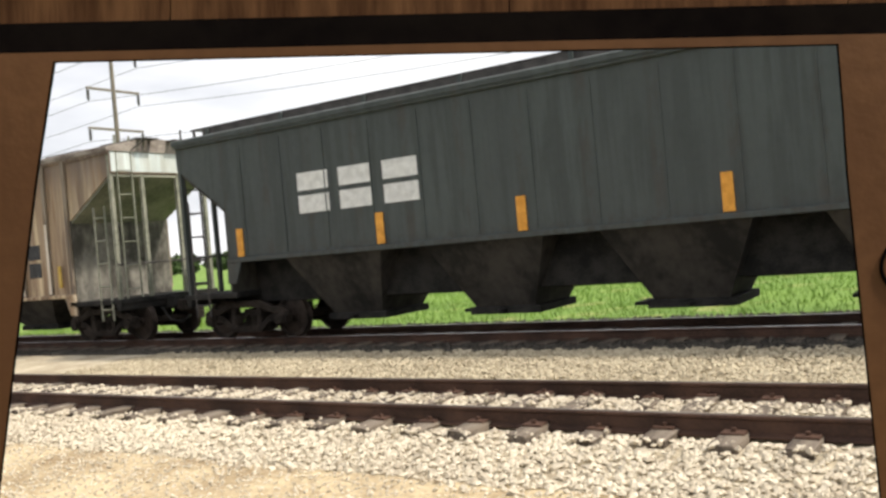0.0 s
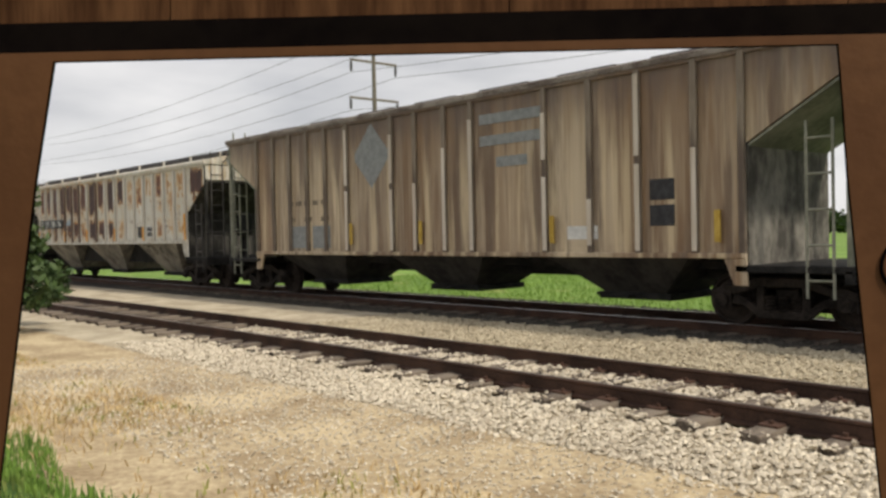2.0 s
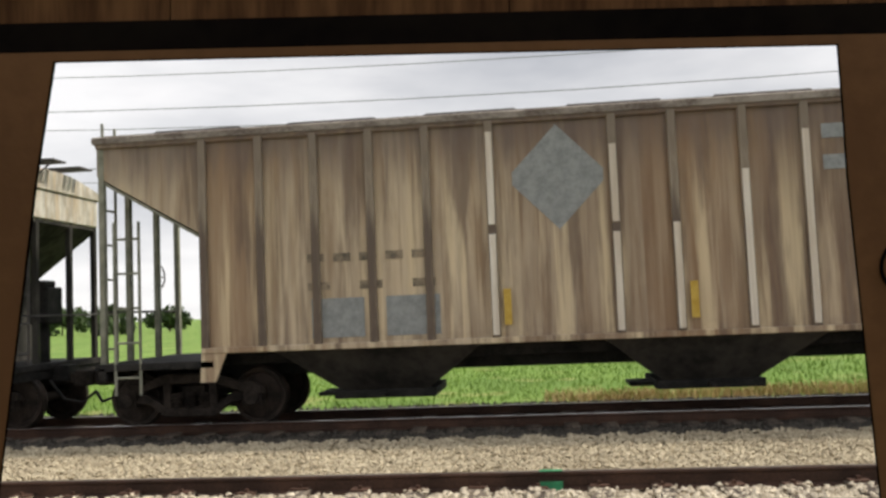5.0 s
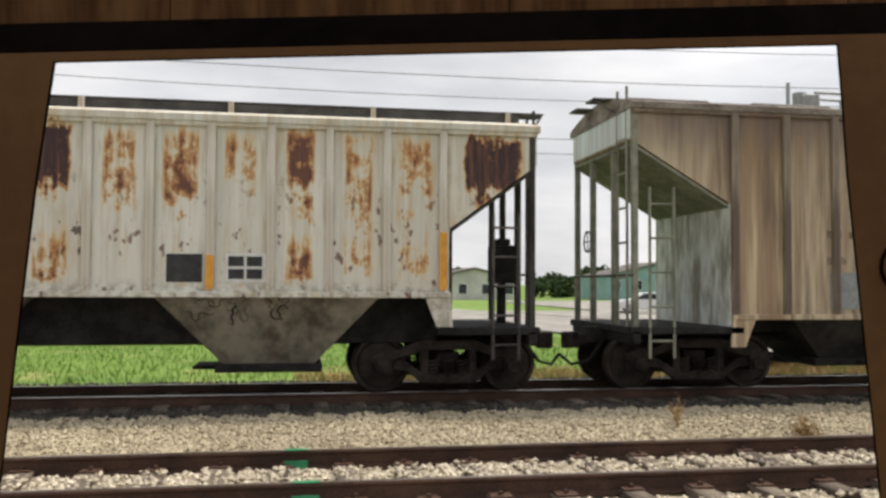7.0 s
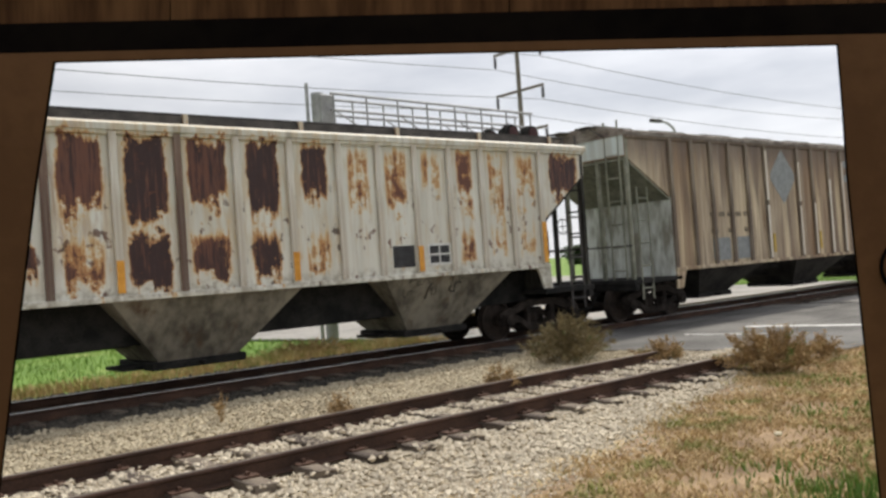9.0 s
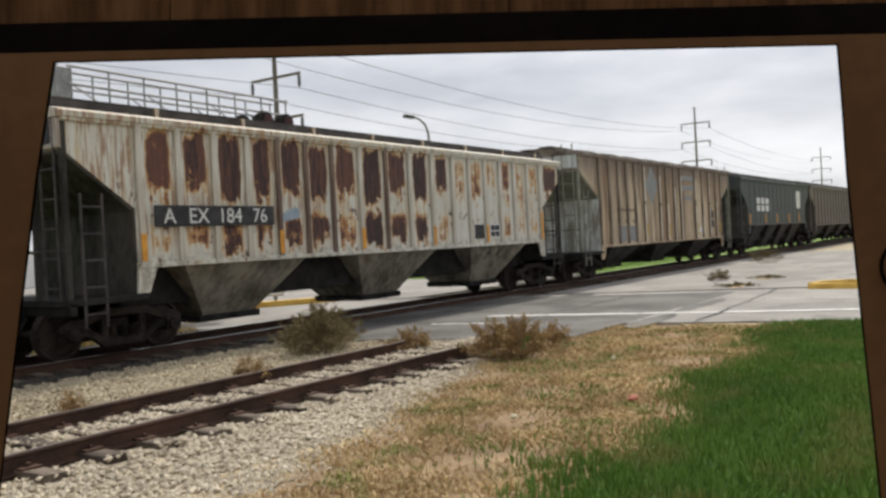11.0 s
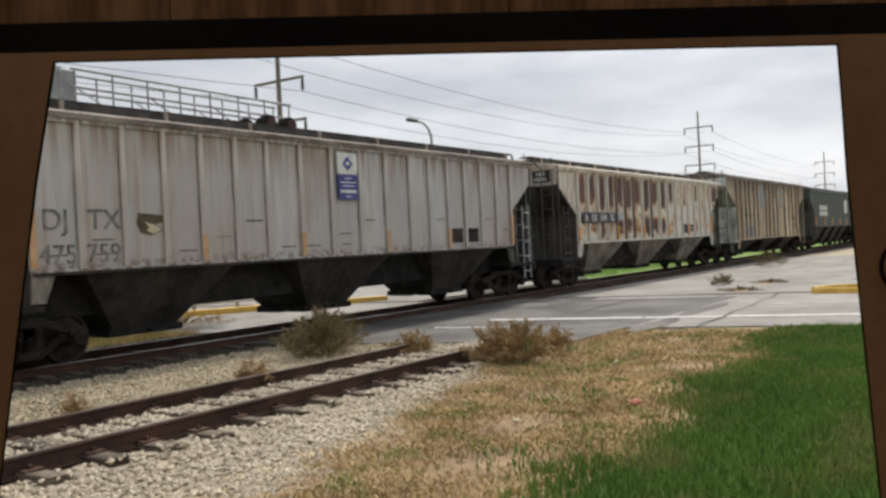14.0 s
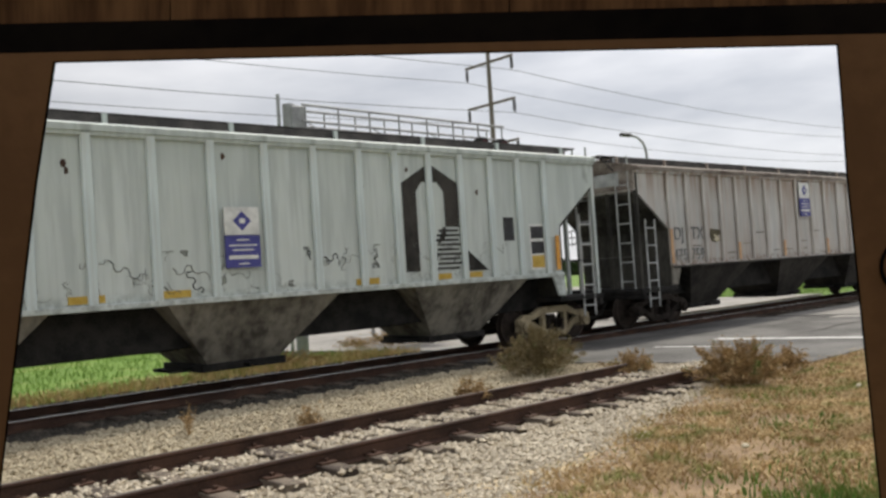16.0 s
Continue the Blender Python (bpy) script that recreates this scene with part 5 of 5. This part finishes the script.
# ---------- plants ----------
def leaves(n, spot, size, rng):
    """Many small leaf blades: spot gives a place for each."""
    c = np.array([spot(rng) for _ in range(n)])
    a = rng.normal(size=(n, 3)); a /= np.linalg.norm(a, axis=1)[:, None]
    b = np.cross(a, rng.normal(size=(n, 3))); b /= np.linalg.norm(b, axis=1)[:, None]
    s = (size * rng.uniform(0.6, 1.4, n))[:, None]
    v = np.stack([c - a * s, c + b * s * 0.42, c + a * s, c - b * s * 0.42], 1).reshape(-1, 3)
    f = np.arange(4 * n).reshape(-1, 4)
    return v.tolist(), f.tolist()


def tree(x, y, h, spread, label, name="tree", n=2600, seed=1, low=0.25, size=0.16):
    rng = np.random.default_rng(seed)
    t = tagged(new(name), label, name)
    t.location = (x, y, 0)
    trunk = tube([(0, 0, -0.2), (0.05, 0.02, h * 0.3), (0.0, 0.08, h * 0.55), (0.1, 0.0, h * 0.85)], 0.035 * h, 8, r_end=0.01 * h)
    tips = []
    for i in range(9):
        a, z = rng.uniform(0, 6.28), h * rng.uniform(low, 0.7)
        p = (math.cos(a) * spread * rng.uniform(0.5, 0.85), math.sin(a) * spread * rng.uniform(0.5, 0.85), z + h * rng.uniform(0.08, 0.25))
        tube([(0.04, 0.04, z), (p[0] * 0.5, p[1] * 0.5, z + (p[2] - z) * 0.65), p], 0.012 * h, 5, trunk, r_end=0.003 * h)
        tips.append(p)
    tips += [(0, 0, h * 0.85), (0.2, 0.1, h * 0.7)]
    part("trunk", trunk, "bark", t)
    tips = np.array(tips)

    def spot(r):
        p = tips[r.integers(len(tips))]
        d = r.normal(size=3)
        return p + d / np.linalg.norm(d) * spread * 0.42 * r.uniform(0.2, 1) ** 0.5 * np.array((1, 1, 0.75))
    v, f = leaves(n, spot, size, rng)
    part("crown", raw("crown", v, f, "leaf"), None, t)
    return t


tree(-20.5, 5.2, 3.1, 1.7, "dense dark green shrub at the edge of the lawn", "shrub", 5200, 3, 0.1, 0.11)
for i in range(46):
    r = random.Random(i)
    tree(-210 + i * 9.5 + r.uniform(-4, 4), 130 + r.uniform(-8, 14), r.uniform(2.6, 4.6), r.uniform(3, 4.5), "dark leafy tree in the far tree line", "tree", 1000, 20 + i, 0.08, 0.55)


def weed(x, y, h, w, n, seed, label, green=0.3):
    """A rank weed: wiry stems fanning up from the root, with narrow leaves and seed heads along them."""
    rng = np.random.default_rng(seed)
    t = tagged(new("weed_bush"), label, "weed")
    t.location = (x, y, 0)
    st, runs = bmesh.new(), []
    for i in range(int(8 + n * 0.045)):
        a, r = rng.uniform(0, 6.28), w * rng.uniform(0.0, 1.0) ** 0.8
        root = Vector((math.cos(a) * r * 0.45, math.sin(a) * r * 0.45, -0.03))
        top = Vector((math.cos(a) * r * 1.05 + rng.normal(0, 0.06), math.sin(a) * r * 1.05 + rng.normal(0, 0.06), h * rng.uniform(0.35, 1.1) * (1 - 0.5 * (r / w) ** 2)))
        mid = root.lerp(top, 0.55) + Vector((0, 0, 0.10 * h))
        tube([root, mid, top], 0.0055, 3, st, r_end=0.002)
        runs.append((np.array(mid), np.array(top)))
    tagged(part("stalk_mass", st, "weed_green" if green > 0.5 else "weed", t), kind="stuff")
    m = int(n * 2.2)
    k = rng.integers(len(runs), size=m)
    p, q = np.array([r[0] for r in runs])[k], np.array([r[1] for r in runs])[k]
    u = rng.uniform(-0.5, 1.05, m)[:, None]
    c = p + (q - p) * u + rng.normal(size=(m, 3)) * 0.03
    c[:, 2] = np.maximum(c[:, 2], 0.02)
    a = (q - p) + rng.normal(size=(m, 3)) * 0.16
    a /= np.linalg.norm(a, axis=1)[:, None]
    b = np.cross(a, rng.normal(size=(m, 3)))
    b /= np.linalg.norm(b, axis=1)[:, None]
    z = (0.04 * rng.uniform(0.5, 1.5, m))[:, None]
    v = np.stack([c - a * z, c + b * z * 0.2, c + a * z, c - b * z * 0.2], 1).reshape(-1, 3)
    ob = part("foliage", raw("foliage", v.tolist(), np.arange(4 * m).reshape(-1, 4).tolist(), "weed_green" if green > 0.5 else "weed"), None, t)
    tagged(ob, kind="stuff")
    return t


weed(12.05, 6.88, 0.66, 0.80, 3400, 1, "dry brown weed bush at the track's end by the road")
weed(13.7, 6.95, 0.42, 0.35, 700, 2, "dry brown weed bush beside the road")
weed(12.5, 11.3, 0.85, 0.7, 2600, 3, "tall green-brown weed bush between the tracks", 0.8)
weed(11.7, 10.75, 0.80, 0.85, 1900, 4, "dark brown-green weed bush between the tracks", 0.6)
weed(8.9, 9.45, 0.42, 0.24, 500, 5, "small dry weed among the rails")
weed(6.15, 9.65, 0.36, 0.18, 260, 6, "small dry weed among the rails")
weed(5.2, 11.2, 0.55, 0.12, 40, 7, "thin grass stalks in the ballast")
weed(12.6, 9.3, 0.38, 0.5, 900, 8, "low weed at the crossing's edge")
weed(30.6, 8.9, 0.5, 0.5, 500, 9, "low green weed in a pavement crack", 0.8)
weed(27.8, 7.55, 0.14, 0.75, 700, 14, "flat green weed mat in a pavement crack", 0.8)
weed(31.8, 7.6, 0.14, 0.75, 700, 15, "flat green weed mat in a pavement crack", 0.8)
weed(44, 10.4, 1.0, 1.0, 900, 10, "green bush beside the track", 0.8)
weed(15.4, 19.6, 0.45, 1.8, 1900, 11, "dry grass clump behind the railway")
weed(11.0, 18.6, 0.35, 1.4, 1500, 12, "dry grass clump behind the railway")

# small litter on the grass
for x, y, m, lab in ((9.3, 3.75, "brick_red", "chipped red brick fragment on the grass"), (7.95, 4.55, "cream", "crumpled pale paper scrap on dry grass"), (12.2, 5.2, "cream", "small pale stone on dry grass")):
    bm = bmesh.new()
    bmesh.ops.create_icosphere(bm, subdivisions=2, radius=0.058 if m == "brick_red" else 0.04)
    for v in bm.verts:
        v.co = Vector((v.co.x * 1.3, v.co.y, v.co.z * 0.7)) * random.uniform(0.85, 1.15) + Vector((0, 0, 0.045))
    ob = tagged(new("litter", to_mesh("litter", bm, m)), lab, "litter")
    ob.location = (x, y, 0)


# ---------- loose stuff ----------
def in_road(x, y):
    e = 18.9 - 0.25 * y - 2.4 * ((y > NEAR - 0.7) & (y < FAR + 2.6))
    return (x > e - 0.1) & (x < 18.9 - 0.25 * y + ROAD_W + 0.1)


def blades(name, x, y, h, material, label, seed, lean=0.5):
    rng = np.random.default_rng(seed)
    n = len(x)
    a = rng.uniform(0, 6.28, n)
    wv = 0.006 + 0.006 * rng.random(n)
    dx, dy = np.cos(a) * wv, np.sin(a) * wv
    la, lr = rng.uniform(0, 6.28, n), h * lean * rng.uniform(0.2, 1, n)
    z0 = np.full(n, -0.02)
    mid = np.stack([x + np.cos(la) * lr * 0.35, y + np.sin(la) * lr * 0.35, h * 0.6], 1)
    top = np.stack([x + np.cos(la) * lr, y + np.sin(la) * lr, h], 1)
    off = np.stack([dx, dy, np.zeros(n)], 1)
    base = np.stack([x, y, z0], 1)
    v = np.stack([base - off, base + off, mid + off * 0.7, mid - off * 0.7, top], 1).reshape(-1, 3)
    k = np.arange(n)[:, None] * 5
    f = (k + np.array([0, 1, 2, 3])).tolist() + (k + np.array([3, 2, 4])).tolist()
    return tagged(new(name, raw(name, v.tolist(), f, material)), label, "grass", kind="stuff")


g = np.random.default_rng(11)
# where the ballast ends and the brown soil begins
ballast_edge = lambda x: np.interp(x, (-16, 0, 3, 4.84, 6.5, 8, 9.5, 11, 13), (5.9, 5.65, 5.1, 5.15, 5.6, 6.05, 6.45, 7.0, 7.3)) + 0.08 * np.sin(x * 2.3)
lawn_edge = lambda x: 2.93 + 0.085 * np.clip(x - 6, 0, 20) + 0.25 * np.sin(x * 1.3) + 0.12 * np.sin(x * 4.1)


def scatter(n, x0, x1, y0, y1, power=1.0):
    return x0 + (x1 - x0) * g.random(n) ** power, y0 + (y1 - y0) * g.random(n)


x, y = scatter(150000, 2.0, 17.9, -3, 4.8)
keep = (g.random(len(x)) < np.clip((x - 1.6) / 2.5, 0.2, 1) * np.clip((y + 3.6) / 2.0, 0.2, 1)) & (y < lawn_edge(x) + g.normal(0, 0.22, len(x))) & (x < road_x(y) - 0.25)
blades("lawn_grass", x[keep], y[keep], g.uniform(0.05, 0.13, keep.sum()), "blade", "thick green lawn grass", 1)
x, y = scatter(16000, -16, -3, 0.5, 2.9)
keep = y < 2.45 + 0.15 * np.sin(x * 2)
blades("lawn_grass", x[keep], y[keep], g.uniform(0.05, 0.13, keep.sum()), "blade", "thick green lawn grass", 2)
x, y = scatter(125000, 2.5, 17.2, 2.8, 7.4)
top = ballast_edge(x) - 0.42 + 0.15 * np.sin(x * 1.7)
keep = (y > lawn_edge(x) - 0.1 + g.normal(0, 0.35, len(x))) & (y < top + g.normal(0, 0.3, len(x))) & (x < road_x(y) - 0.2) & (np.sin(x * 2.1 + 0.6) * np.sin(y * 2.7 + x) + g.normal(0, 0.5, len(x)) > -0.2)
blades("dry_grass", x[keep], y[keep], g.uniform(0.018, 0.055, keep.sum()), "straw", "matted dry straw-coloured grass", 3, 2.4)
x, y = scatter(16000, 2.5, 14.5, 4.8, 7.2)
keep = (np.sin(x * 3.1 + y * 2.0) * np.sin(y * 4.3 - x) + g.normal(0, 0.45, len(x)) > 0.35) & (y < ballast_edge(x) + g.normal(0, 0.12, len(x)))
blades("dry_grass", x[keep], y[keep], g.uniform(0.02, 0.09, keep.sum()), "straw", "sparse dry tufts on the brown soil", 7, 1.5)
x, y = scatter(6500, 5.0, 16.8, 3.2, 6.6)
keep = (np.sin(x * 1.4 + 1) * np.sin(y * 2.2 + 0.4 * x) + g.normal(0, 0.25, len(x)) > 0.55) & (x < road_x(y) - 0.2) & (y < ballast_edge(x) - 0.5)
blades("lawn_grass", x[keep], y[keep], g.uniform(0.03, 0.09, keep.sum()), "blade", "green tufts among the dry grass", 8, 1.0)
x, y = scatter(90000, -18, 19.5, -9, 2.9)
keep = ((y < -2.7) | (x < 2.3)) & ((y < 0.8) | (x > -3.3) | (x < -15.7)) & (y < np.minimum(lawn_edge(x), 2.4 + 0.15 * np.sin(x * 2))) & (x < road_x(y) - 0.25)
blades("lawn_grass", x[keep], y[keep], g.uniform(0.05, 0.12, keep.sum()), "blade", "thick green lawn grass", 9)
x, y = scatter(14000, -16, 3, 2.2, 4.4)
keep = np.sin(x * 1.1) + g.normal(0, 0.7, len(x)) > 0.4
blades("dry_grass", x[keep], y[keep], g.uniform(0.03, 0.08, keep.sum()), "straw", "sparse dry grass on the soil", 4, 1.4)
x, y = scatter(14000, 0, 15.5, 17.2, 20.0)
keep = ~in_road(x, y) & (y < 18.4 + 0.09 * x * g.random(len(x)))
blades("dry_grass", x[keep], y[keep], g.uniform(0.05, 0.22, keep.sum()), "straw", "rough dry grass along the far side of the track", 10, 1.0)
x, y = scatter(60000, -30, 60, 17.4, 30)
keep = ~in_road(x, y) & ((x < road_x(y)) | (x > road_x(y) + ROAD_W + 14)) & (g.random(len(x)) < np.clip((y - 17.2) / 1.6, 0.1, 1) + (x < 0))
blades("field_grass", x[keep], y[keep], g.uniform(0.05, 0.13, keep.sum()), "blade_light", "bright green rough grass behind the track", 5)


def stones(name, x, y, size, label, seed, material="stone", lift=0.0):
    rng = np.random.default_rng(seed)
    n = len(x)
    octa = np.array([(1, 0, 0), (-1, 0, 0), (0, 1, 0), (0, -1, 0), (0, 0, 1), (0, 0, -1)], float)
    tri = np.array([(0, 2, 4), (2, 1, 4), (1, 3, 4), (3, 0, 4), (2, 0, 5), (1, 2, 5), (3, 1, 5), (0, 3, 5)])
    a, b = rng.uniform(0, 6.28, n), rng.uniform(-0.6, 0.6, n)
    p = octa[None] * (size[:, None, None] * rng.uniform(0.65, 1.35, (n, 6, 1))) * np.array((1.15, 0.95, 0.72))
    ca, sa, cb, sb = np.cos(a)[:, None], np.sin(a)[:, None], np.cos(b)[:, None], np.sin(b)[:, None]
    X, Z = p[..., 0] * cb - p[..., 2] * sb, p[..., 0] * sb + p[..., 2] * cb
    Y = p[..., 1]
    v = np.stack([X * ca - Y * sa + x[:, None], X * sa + Y * ca + y[:, None], Z - 0.018 + (rng.uniform(0, 0.025, n) + lift)[:, None]], 2).reshape(-1, 3)
    f = (np.arange(n)[:, None, None] * 6 + tri[None]).reshape(-1, 3)
    return tagged(new(name, raw(name, v.tolist(), f.tolist(), material)), label, "ballast", kind="stuff")


x, y = scatter(115000, -16, 17.5, 5.0, 13.7)
edge = ballast_edge(x)
thin = g.random(len(x)) < np.clip((y - edge) / 0.35, 0.0, 1)
tie_x = np.array(TIES)
off_tie = np.abs(x[:, None] - tie_x[None]).min(1)
on_tie = (off_tie < 0.15) & (y > NEAR - 0.60) & (y < NEAR + GAUGE + 0.6) & (g.random(len(x)) < np.where(y < NEAR - 0.42, 0.5, np.where(y < NEAR - 0.05, 0.97, 0.45)))
# pale stones stop where the grime and painted train shadow begin
scallop = 12.72 + 0.36 * np.abs(np.sin((x - 0.1) * math.pi / 0.60)) ** 0.7 + g.normal(0, 0.03, len(x))
mound = 0.035 * np.clip(off_tie / 0.3, 0, 1) * (y > NEAR) * (y < NEAR + GAUGE) + 0.045 * (off_tie < 0.15) * (y > NEAR - 0.6) * (y < NEAR + GAUGE)
keep = thin & ~on_tie & (y < scallop) & ~in_road(x, y) & (np.abs(y - NEAR + 0.04) > 0.15) & (np.abs(y - NEAR - GAUGE + 0.04) > 0.14)
for near in (True, False):
    k = keep & ((y < 9.75) == near)
    stones("ballast_stones", x[k], y[k], g.uniform(0.018, 0.042, k.sum()), "loose pale limestone ballast stones" if near else "dusty yellowed ballast stones between the tracks", 1 if near else 6, "stone" if near else "stone_old", mound[k])
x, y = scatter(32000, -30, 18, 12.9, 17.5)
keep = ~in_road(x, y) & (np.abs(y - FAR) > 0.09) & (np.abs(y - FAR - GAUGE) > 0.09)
stones("ballast_stones", x[keep], y[keep], g.uniform(0.022, 0.045, keep.sum()), "grimy ballast stones under the train, darkened further for its shade", 2, "stone_dark")
x, y = scatter(26000, 2.0, 14.5, 4.2, 7.3)
edge = ballast_edge(x)
keep = (g.random(len(x)) < np.clip(1.0 - np.abs(y - edge - 0.1) / 0.95, 0.0, 1) ** 1.4) & (y < NEAR - 0.1)
stones("gravel", x[keep], y[keep], g.uniform(0.007, 0.03, keep.sum()) * g.uniform(0.5, 1, keep.sum()), "stray ballast stones strewn over the brown soil", 5)
x, y = scatter(16000, -14, 4, 3.2, 6.4)
stones("gravel", x, y, g.uniform(0.008, 0.022, len(x)), "fine pale gravel on the soil", 3)

# ---------- the phone whose face frames the view, on a wooden table ----------
FOCAL = 784 / math.tan(radians(LENS / 2))
DEPTH = 0.25


def face(u, v, d=DEPTH):
    """A place before the eye, d metres ahead, u to the right and v down."""
    return Vector(((u - 784) / FOCAL * d, (441 - v) / FOCAL * d, -d))


def ring_frame(outer, inner, d0, d1, bm=None):
    bm = bm or bmesh.new()
    rows = [[bm.verts.new(face(u, v, DEPTH) * (d / DEPTH)) for u, v in poly] for poly, d in ((outer, d1), (outer, d0), (inner, d0), (inner, d1))]
    n = len(outer)
    for a, b in ((0, 1), (1, 2), (2, 3), (3, 0)):
        for i in range(n):
            bm.faces.new((rows[a][i], rows[a][(i + 1) % n], rows[b][(i + 1) % n], rows[b][i]))
    bmesh.ops.recalc_face_normals(bm, faces=bm.faces[:])
    return bm


phone = tagged(new("smartphone"), "smartphone lying sideways, its white face painted brown for dim warm light", "smartphone")
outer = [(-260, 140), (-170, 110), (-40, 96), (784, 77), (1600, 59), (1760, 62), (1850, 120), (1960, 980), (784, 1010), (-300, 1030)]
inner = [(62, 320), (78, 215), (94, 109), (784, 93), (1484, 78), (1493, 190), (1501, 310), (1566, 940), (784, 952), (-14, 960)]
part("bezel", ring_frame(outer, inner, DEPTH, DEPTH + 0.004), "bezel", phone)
rim_in = [(62 + 5, 320), (78 + 5, 215), (94 + 5, 112), (784, 96), (1480, 81), (1489, 190), (1497, 310), (1562, 936), (784, 948), (-10, 956)]
inner2 = [(u + (-2 if u < 700 else 2 if u > 800 else 0), v + (-2 if v < 200 else 2)) for u, v in inner]
part("screen_edge", ring_frame(inner2, rim_in, DEPTH + 0.0042, DEPTH + 0.0050), "phone_black", phone, "thin black edge round the screen")
# black rim added where a shadowed gap parts phone and table
gap_out = [(-330, 130), (-230, 80), (-60, 44), (784, 24), (1600, 4), (1800, 10), (1900, 80), (2010, 1020), (784, 1060), (-360, 1080)]
part("case_rim", ring_frame(gap_out, [(u + (6 if u < 700 else -6 if u > 800 else 0), v + (8 if v < 500 else -8)) for u, v in outer], DEPTH + 0.0045, DEPTH + 0.0104), "phone_black", phone, "black rim built for the dark gap round the phone")
hb = bmesh.new()
pts = [face(1604 + 44 * math.cos(a), 472 + 46 * math.sin(a), DEPTH - 0.0004) for a in [i * math.pi / 14 for i in range(29)]]
tube(pts, 0.0006, 6, hb)
part("home_button", hb, "phone_black", phone, "dark ring of the home button")
table = tagged(new("table_board"), "dark brown wooden table board under the phone", "table")
for a, b in ((-500, 300), (302, 900), (902, 1500), (1502, 2200)):
    bm = bmesh.new()
    q = [face(a, -420, DEPTH + 0.010), face(b, -420, DEPTH + 0.010), face(b, 58 - 0.025 * b, DEPTH + 0.010), face(a, 58 - 0.025 * a, DEPTH + 0.010)]
    t0, t1 = [bm.verts.new(p) for p in q], [bm.verts.new(p + Vector((0, 0, -0.012))) for p in q]
    bm.faces.new(t0[::-1]), bm.faces.new(t1)
    for i in range(4):
        bm.faces.new((t0[i], t0[(i + 1) % 4], t1[(i + 1) % 4], t1[i]))
    bmesh.ops.recalc_face_normals(bm, faces=bm.faces[:])
    part("board", bm, "table", table)


# ---------- movement ----------
def travel(t):
    for (a, p), (b, q) in zip(TRAVEL, TRAVEL[1:]):
        if t <= b:
            return p + (q - p) * (t - a) / (b - a)
    return TRAVEL[-1][1]


def motions():
    walk(phone, ROWS)
    walk(table, ROWS)
    for w in WAGONS:
        walk(w, [(t, pose(w["s0"] + d, TRACK_Y, 0)) for t, d in TRAVEL])
    steps = [i / 10 for i in range(161)]
    for ob, x in SPIN:
        if ob.parent in (w0, w00):
            walk(ob, [(0.0, pose(x, -GAUGE / 2, WHEEL_R + 0.172)), (16.0, pose(x, -GAUGE / 2, WHEEL_R + 0.172))])
            continue
        walk(ob, [(t, pose(x, -GAUGE / 2, WHEEL_R + 0.172) @ Matrix.Rotation(travel(t) / WHEEL_R, 4, "Y")) for t in steps])


motions()
